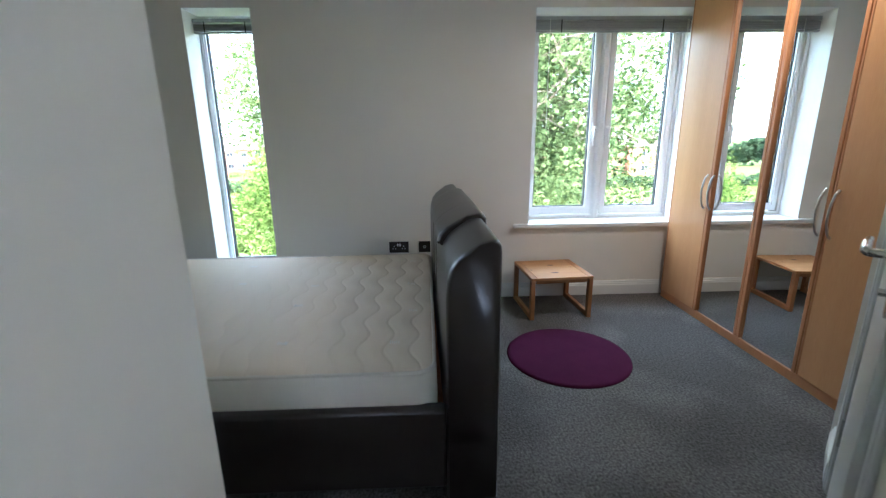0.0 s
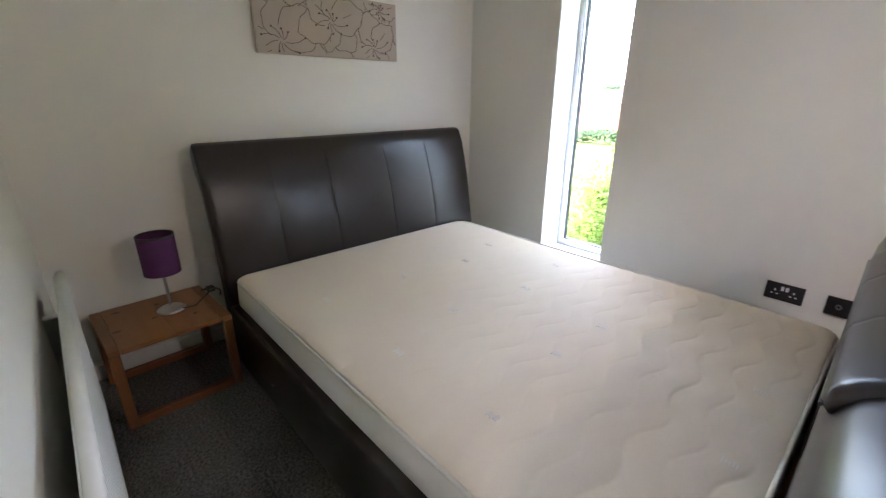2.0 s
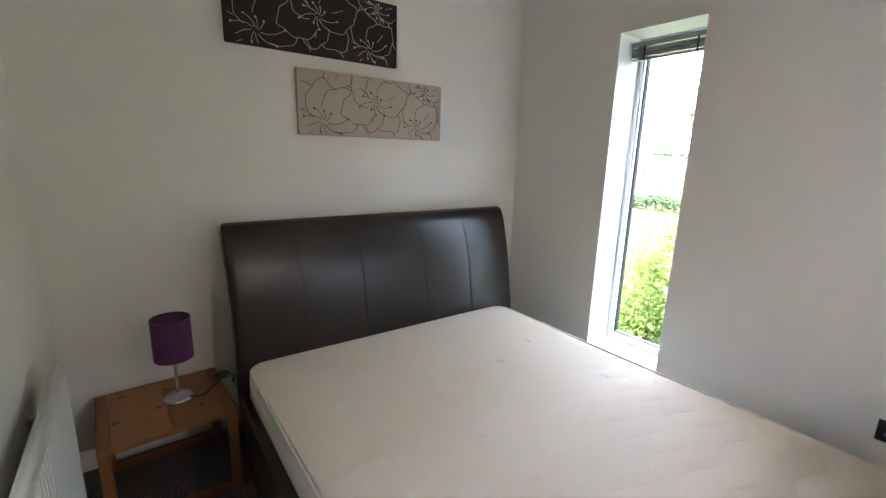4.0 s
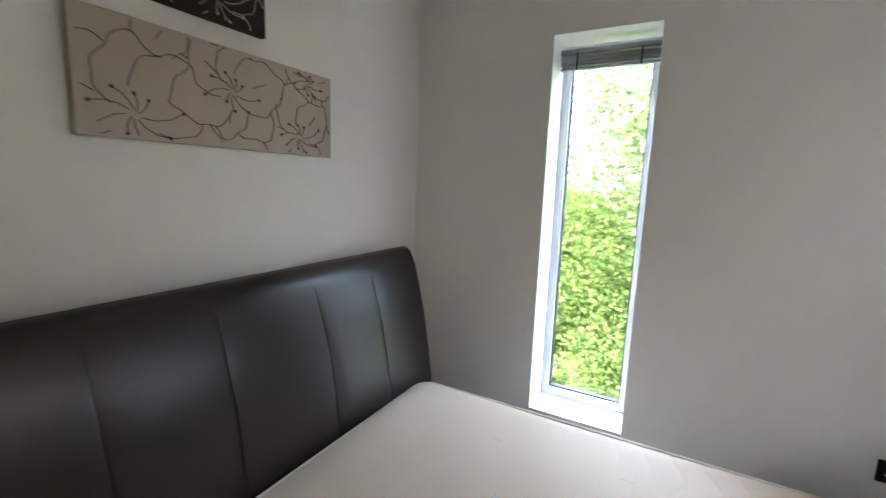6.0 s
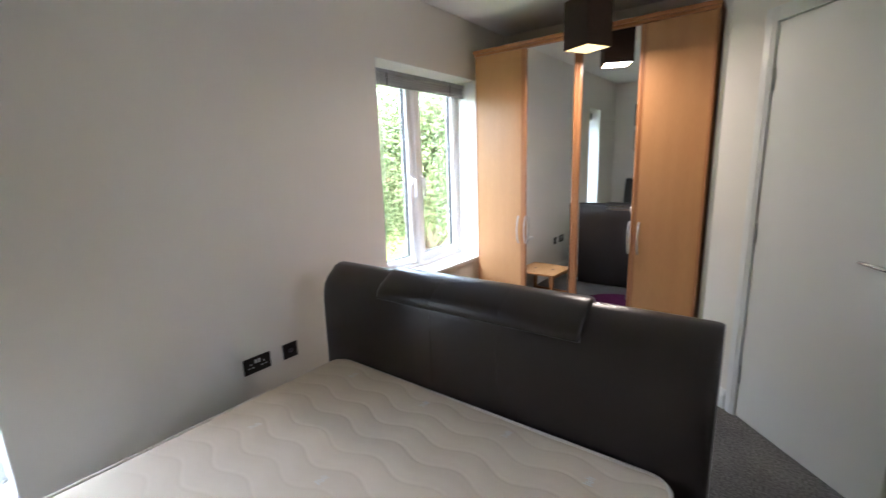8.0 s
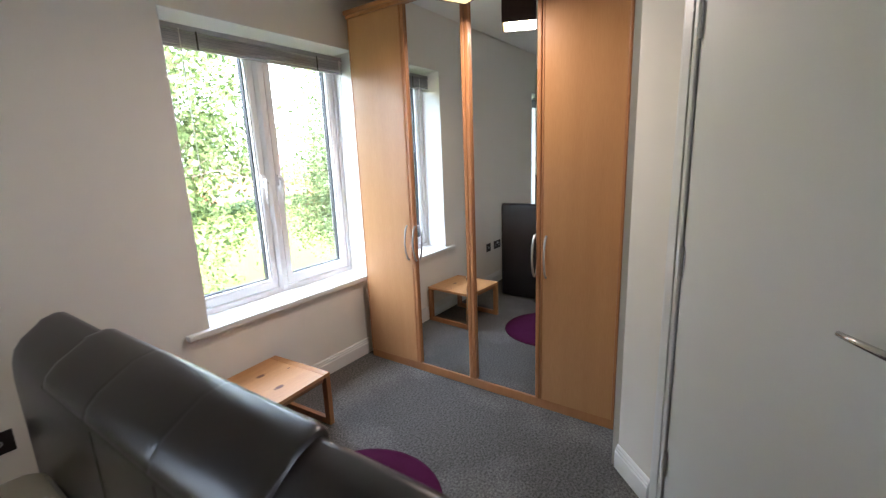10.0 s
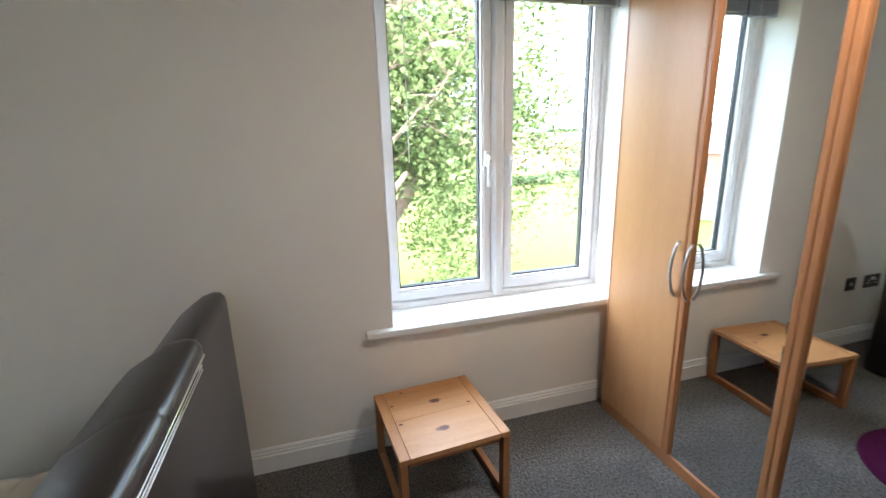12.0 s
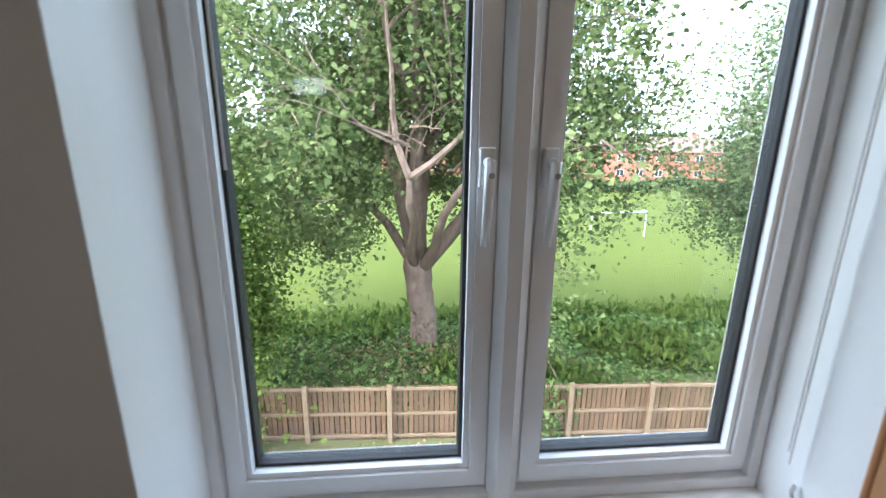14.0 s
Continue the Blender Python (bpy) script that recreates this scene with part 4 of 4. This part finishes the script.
ground = structure("ground", box((-900, 3.7, GZ - 0.3), (900, 1500, GZ)), GRASS, "bright green mown playing field", "ground")
verts, faces = [], []
bx, by = np.linspace(-16, 26, 85), np.linspace(11.7, 17.4, 24)
for x in bx:
    for y in by:
        verts.append((float(x), float(y), GZ + 0.004 + (bank_height(x, y) if 11.8 < y < 17.3 else -0.01)))
for i in range(len(bx) - 1):
    for j in range(len(by) - 1):
        a = i * len(by) + j
        faces.append((a, a + len(by), a + len(by) + 1, a + 1))
tagged(raw("bank", verts, faces, SOIL, None, True), "low earth bank behind the fence", "bank", "", "structure")


def scatter(name, pts, size, mat, label, category, rng, droop=0.5, parent=None, kind="stuff", long=1.0):
    """Many single leaves, each a folded kite."""
    n = len(pts)
    d = rng.normal(size=(n, 3))
    d[:, 2] = d[:, 2] * droop
    d /= np.linalg.norm(d, axis=1)[:, None]
    s = rng.normal(size=(n, 3))
    s -= (s * d).sum(1)[:, None] * d
    s /= np.linalg.norm(s, axis=1)[:, None]
    up = np.cross(d, s)
    L = size * (0.6 + 0.8 * rng.random(n))[:, None]
    p = np.asarray(pts)
    q = [p, p + d * L * 0.45 * long + s * L * 0.42 + up * L * 0.12, p + d * L * long, p + d * L * 0.45 * long - s * L * 0.42 + up * L * 0.12]
    v = np.stack(q, 1).reshape(-1, 3)
    idx = np.arange(n) * 4
    f = np.concatenate([np.stack([idx, idx + 1, idx + 2], 1), np.stack([idx, idx + 2, idx + 3], 1)])
    ob = raw(name, v.tolist(), f.tolist(), mat, parent)
    if parent is None:
        tagged(ob, label, category, "", kind)
    return ob


def tree(name, label, base, fork, trunk_r, spread, height, seed, leaves, leaf_size, leaf_mat, limbs=6, low=-0.3, levels=3, crown=None):
    """Tapered trunk, forked limbs and a crown of single leaves round the twig ends."""
    rng = np.random.default_rng(seed)
    t = thing(name, label, "tree", base)
    verts, faces, sides, rings = [], [], 26, 34
    for k in range(rings):
        u = k / (rings - 1)
        r0 = trunk_r * (0.9 + 0.75 * math.exp(-u * 9) + 0.32 * max(u - 0.72, 0) / 0.28) * math.sqrt(max(1 - max(u - 0.86, 0) / 0.145, 0.02))
        for j in range(sides):
            a = 2 * math.pi * j / sides
            q = Vector((math.cos(a) * 1.7, math.sin(a) * 1.7, u * fork * 1.5))
            r = r0 * (1 + 0.16 * noise.noise(q * 0.8) + 0.13 * noise.noise(q * 2.3) + 0.05 * noise.noise(q * 6) + 0.08 * math.exp(-u * 6) * math.sin(5 * a))
            verts.append((r * math.cos(a) + 0.16 * trunk_r * math.sin(u * 5) + 0.3 * trunk_r * (1 - u) ** 2, r * math.sin(a), -0.2 + u * (fork * 1.06 + 0.2)))
    for k in range(rings - 1):
        for j in range(sides):
            a, b = k * sides + j, k * sides + (j + 1) % sides
            faces.append((a, b, b + sides, a + sides))
    faces.append(tuple(range((rings - 1) * sides, rings * sides)))
    raw("trunk", verts, faces, BARK, t, True)
    ends = []

    def grow(start, way, length, radius, level):
        p, d, path = Vector(start), Vector(way).normalized(), [Vector(start)]
        steps = 6
        for k in range(steps):
            d = (d + Vector(rng.normal(size=3)) * 0.16 + Vector((0, 0, 0.05 if level < 2 else -0.03))).normalized()
            p = p + d * length / steps
            path.append(p.copy())
            if level >= 2 or k > 2:
                ends.append((p.copy(), level))
        out.append((path, [radius * (1 - (0.66 if level == 0 else 0.86) * k / steps) for k in range(steps + 1)], level))
        if level < levels:
            for k in range(4 if level else 5):
                u = 2 + int(rng.integers(0, steps - 1))
                side = Vector(rng.normal(size=3))
                side = (side - d * side.dot(d)).normalized()
                grow(path[u], d * 0.6 + side * 0.8 + Vector((0, 0, 0.12 if way[2] > 0.8 else -0.15)), length * (0.5 + 0.25 * rng.random()), radius * 0.45, level + 1)

    out = []
    for k in range(limbs):
        a = 2 * math.pi * k / limbs + rng.normal() * 0.25
        lean = 0.26 + 0.42 * (k % 2) + 0.2 * rng.random()
        grow((0, 0, fork * (0.82 if k % 2 else 0.86)), (math.cos(a) * lean, math.sin(a) * lean, 0.9 if k % 2 == 0 else 0.75), height * (0.75 if k % 2 else 1.0), trunk_r * (0.62 if k % 2 == 0 else 0.4), 0)
    twigs = bmesh.new()
    for path, rad, level in out:
        m = sum(path, Vector()) / len(path)
        if level and abs(m.x) < 2.2 and m.z < fork + 3.4 and m.y < 3:
            continue
        if level == 0:
            part("limb", tube(path, rad, 10), BARK, t, "", True)
        else:
            tube(path, rad, 5 if level == 1 else 3, twigs, False)
    tagged(part("branches", twigs, BARK, t), kind="stuff")
    e = np.array([p for p, l in ends])
    keep = (e[:, 2] > low) & ((np.abs(e[:, 0]) > 1.5) | (e[:, 2] > fork + 4.0) | (e[:, 1] > 1.2))
    e = e[keep]
    pick = e[rng.integers(0, len(e), leaves)]
    if crown:
        c, r, clumps = Vector(crown[0]), crown[1], crown[2]
        d = rng.normal(size=(clumps, 3))
        d *= (rng.random(clumps) ** 0.42 / np.linalg.norm(d, axis=1))[:, None]
        cl = np.array(c) + d * np.array(r)
        cl[:, 2] += 0.5 * np.sin(cl[:, 0] * 1.3) + 0.4 * np.sin(cl[:, 1] * 1.7 + cl[:, 0])
        near = (np.abs(cl[:, 0]) < 1.4) & (cl[:, 2] < fork + 3.0 + 0.8 * np.sin(cl[:, 1] * 3)) & (cl[:, 1] < 1.4)
        hang = low + 0.9 * np.exp(-((cl[:, 0] / 3.0) ** 2)) + 0.35 * np.sin(cl[:, 0] * 2.1 + cl[:, 1])
        cl = cl[(cl[:, 2] > hang) & ~near]
        half = leaves // 3
        pick[half:] = cl[rng.integers(0, len(cl), leaves - half)]
    pts = pick + rng.normal(size=(leaves, 3)) * spread
    scatter("crown", pts, leaf_size, leaf_mat, "", "", rng, 0.7, t)
    return t


tree("plane_tree", "large plane tree with pale bark and full green crown", (1.75, 15.3, GZ + 0.15), 3.3, 0.44, 0.33, 7.2, 4, 115000, 0.125, LEAF, 8, 2.9, 3, ((-0.5, 0.2, 7.3), (7.6, 4.6, 5.6), 520))
tree("field_tree", "leafy green tree at the edge of the field", (15.7, 15.0, GZ), 2.6, 0.32, 0.45, 5.3, 9, 60000, 0.13, LEAF_F, 7, 2.6, 3, ((0, 0, 6.8), (4.4, 4.0, 5.6), 520))
tree("garden_tree", "young yellow-green leafy tree beside the fence", (-3.9, 11.9, GZ), 1.4, 0.1, 0.28, 2.2, 15, 36000, 0.1, LEAF_Y, 7, 0.1, 3, ((0, 0, 3.2), (2.35, 1.3, 3.1), 420))

rng = np.random.default_rng(3)
pts = []
while len(pts) < 32000:
    x, y = rng.uniform(-16, 26), 11.75 + 5.3 * rng.random() ** 1.2
    pts.append((x, y, GZ + 0.03 + bank_height(x, y) + 0.5 * rng.random() ** 1.5 * (0.55 + 0.3 * math.sin(x * 1.1 + y) + 0.25 * math.sin(x * 2.7 - 1.9 * y))))
scatter("ivy", pts, 0.14, LEAF_D, "dense green ivy and nettles over the bank", "ivy", rng, 0.5)
pts = [(rng.uniform(-16, 26), rng.normal(17.9, 0.6), GZ + 0.02 + 0.2 * rng.random()) for _ in range(9000)]
scatter("long_grass", pts, 0.2, LEAF_Y, "tufts of long rough grass along the field edge", "grass", rng, 2.2, long=1.6)
pts = [(-7.5 + rng.normal() * 2.2, 11.0 + rng.normal() * 0.9, GZ + 1.7 * rng.random() ** 0.8) for _ in range(12000)]
scatter("garden_shrubs", pts, 0.16, LEAF_Y, "yellow-green shrubs along the garden edge", "shrub", rng, 0.6)

pts = []
while len(pts) < 7000:
    x, y = rng.uniform(-10, 22), rng.uniform(11.8, 16.9)
    if math.sin(x * 0.9 + 1.3 * y) + math.sin(x * 0.37 - y) > 0.3:
        pts.append((x, y, GZ + 0.1 + bank_height(x, y) + 0.25 * rng.random()))
scatter("bank_grass", pts, 0.16, LEAF_Y, "pale tufts of long grass among the ivy", "grass", rng, 2.5, long=1.8)
pts = [(4.6 + rng.normal() * 0.28, 11.25 + rng.normal() * 0.12, GZ + 1.5 * rng.random()) for _ in range(500)]
scatter("fence_ivy", pts, 0.12, LEAF_D, "clump of ivy climbing the timber fence", "ivy", rng, 0.6)
pts = [(1.75 + rng.normal() * 1.6, 14.2 + rng.normal() * 0.7, 0) for _ in range(500)]
pts = [(x, y, GZ + 0.05 + bank_height(x, y) + 0.2 * rng.random()) for x, y, z in pts]
scatter("dry_leaves", pts, 0.13, DRY, "fallen brown leaves under the plane tree", "leaves", rng, 0.3)
pts = [(rng.uniform(-2, 11), rng.uniform(7, 11.3), GZ + 0.03) for _ in range(2500)]
scatter("yard_litter", pts, 0.1, DRY, "dry leaves scattered over the yard", "leaves", rng, 0.2)

# fence
fence = thing("garden_fence", "weathered close-boarded timber fence with posts and rails", "fence", (0, 11.45, GZ - 0.02), -2.6)
board_me = None
fx = -2.2
frng = random.Random(5)
while fx < 12.5:
    if board_me is None:
        b_ = part("board", box((-0.047, 0, 0.0), (0.047, 0.014, 1.44), 0.002, None, 1), FENCEW, fence)
        board_me = b_.data
    else:
        b_ = new("board", board_me)
        b_.parent = fence
    b_.matrix_basis = Matrix.Translation((fx, frng.uniform(-0.004, 0.004), frng.uniform(-0.03, 0.01)))
    fx += 0.116 + frng.uniform(-0.006, 0.016)
for z in (0.12, 0.7, 1.34):
    part("rail", box((-2.25, -0.04, z), (12.5, -0.001, z + 0.075), 0.006), POSTW, fence)
for x in (-2.2, -0.94, 0.94, 2.95, 5.1, 7.0, 8.9, 10.8):
    part("post", box((x - 0.055, -0.135, 0), (x + 0.055, -0.041, 1.5), 0.008), POSTW, fence)
side = thing("side_fence", "reddish timber side fence running towards the house", "fence", (-2.25, 11.4, GZ - 0.02))
for k in range(26):
    b_ = new("board", board_me)
    b_.parent = side
    b_.matrix_basis = pose(0, -0.1 - k * 0.1, 0, 0, 0, 90)
for z in (0.3, 1.1):
    part("rail", box((0.02, -2.7, z), (0.055, -0.05, z + 0.07), 0.005), FENCEW, side)
yard = structure("yard", box((-2.2, 5.0, GZ + 0.002), (12, 11.6, GZ + 0.02)), SOIL, "bare earth yard with fallen leaves", "yard")

goal = thing("goal_posts", "white metal football goal frame on the field", "goal", (14.5, 31.6, GZ), 10)
part("crossbar", tube([(0, 0, 1.9), (4.57, 0, 1.9)], 0.055, 10), SILVER, goal)
for x in (0, 4.57):
    part("post", tube([(x, 0, 0), (x, 0, 1.9)], 0.055, 10), SILVER, goal)
    part("net_arm", tube([(x, 0, 1.9), (x + 0.1, 0.5, 1.9), (x + 0.1, 0.9, 1.55)], 0.035, 8), SILVER, goal)


# ---- far houses, hedges and trees ----
def house(at, turn, w, d, h, group="brick houses"):
    o = thing("brick_house", "red brick house with tiled roof and white windows", "house", at, turn, group)
    part("wall", box((-w / 2, 0, 0), (w / 2, d, h)), BRICKM, o)
    roof = part("roof", extrude_outline([(-0.35, h - 0.05), (d / 2, h + 2.6), (d + 0.35, h - 0.05)], 0, -w / 2 - 0.25, w / 2 + 0.25), TILEM, o)
    part("chimney", box((w * 0.25, d / 2 - 0.3, h + 1.8), (w * 0.25 + 0.7, d / 2 + 0.3, h + 3.4)), BRICKM, roof)
    n = max(2, int(w / 3))
    for k in range(n):
        x = -w / 2 + w * (k + 0.5) / n
        for z in (0.9, 3.5):
            wdw = part("window", box((x - 0.65, -0.05, z), (x + 0.65, 0.03, z + 1.15)), UPVC, o)
            for s in (-0.6, 0.04):
                part("pane", box((x + s, -0.062, z + 0.06), (x + s + 0.56, -0.052, z + 1.09)), GASKET, wdw)
    return o


for x, y, a, w in ((28, 82, -4, 18), (48, 76, -10, 20), (70, 68, -18, 16), (6, 90, 4, 18), (-44, 104, 18, 12)):
    house((x, y, GZ), a, w, 8, 5.2)
house((-46, 86, GZ), 26, 14, 8, 5.2)
house((-30.6, 30.7, GZ), 49, 13, 8, 5.2)


def hedge(name, label, x0, x1, y, h, seed, n, mat, size, curve=0.0, bumps=1.0):
    r = np.random.default_rng(seed)
    x = r.uniform(x0, x1, n)
    top = h * (0.7 + 0.3 * np.sin(x * 0.31 * bumps + seed) * np.sin(x * 0.13 * bumps + 1.3 * seed))
    z = top * np.sqrt(r.random(n))
    pts = np.stack([x, y + curve * (x - (x0 + x1) / 2) ** 2 + r.normal(size=n) * 0.8, GZ + z], 1)
    return scatter(name, pts, size, mat, label, "hedge", r, 0.8)


hedge("field_hedge", "low green hedge along the far edge of the field", -90, 90, 62, 2.0, 2, 26000, FAR_LEAF, 0.4, -0.0012)
hedge("far_trees", "distant line of green trees beyond the houses", -160, 160, 112, 9.5, 5, 45000, FAR_LEAF, 1.0, -0.0016, 0.6)
hedge("field_side_trees", "clumps of trees beside the field", -90, -52, 62, 7, 8, 20000, FAR_LEAF, 0.5, 0.0, 1.0)

# panel fence round the garden of the nearest house
pf = thing("panel_fence", "pale grey panel fence before a brick house", "fence", (-27.2, 27.7, GZ), 49)
for k in range(8):
    part("panel", box((-7.2 + k * 1.8 + 0.06, -0.02, 0.05), (-7.2 + (k + 1) * 1.8 - 0.06, 0.02, 1.6), 0.01), PANELM, pf)
for k in range(9):
    part("post", box((-7.2 + k * 1.8 - 0.05, -0.05, 0), (-7.2 + k * 1.8 + 0.05, 0.05, 1.7), 0.01), PANELM, pf)
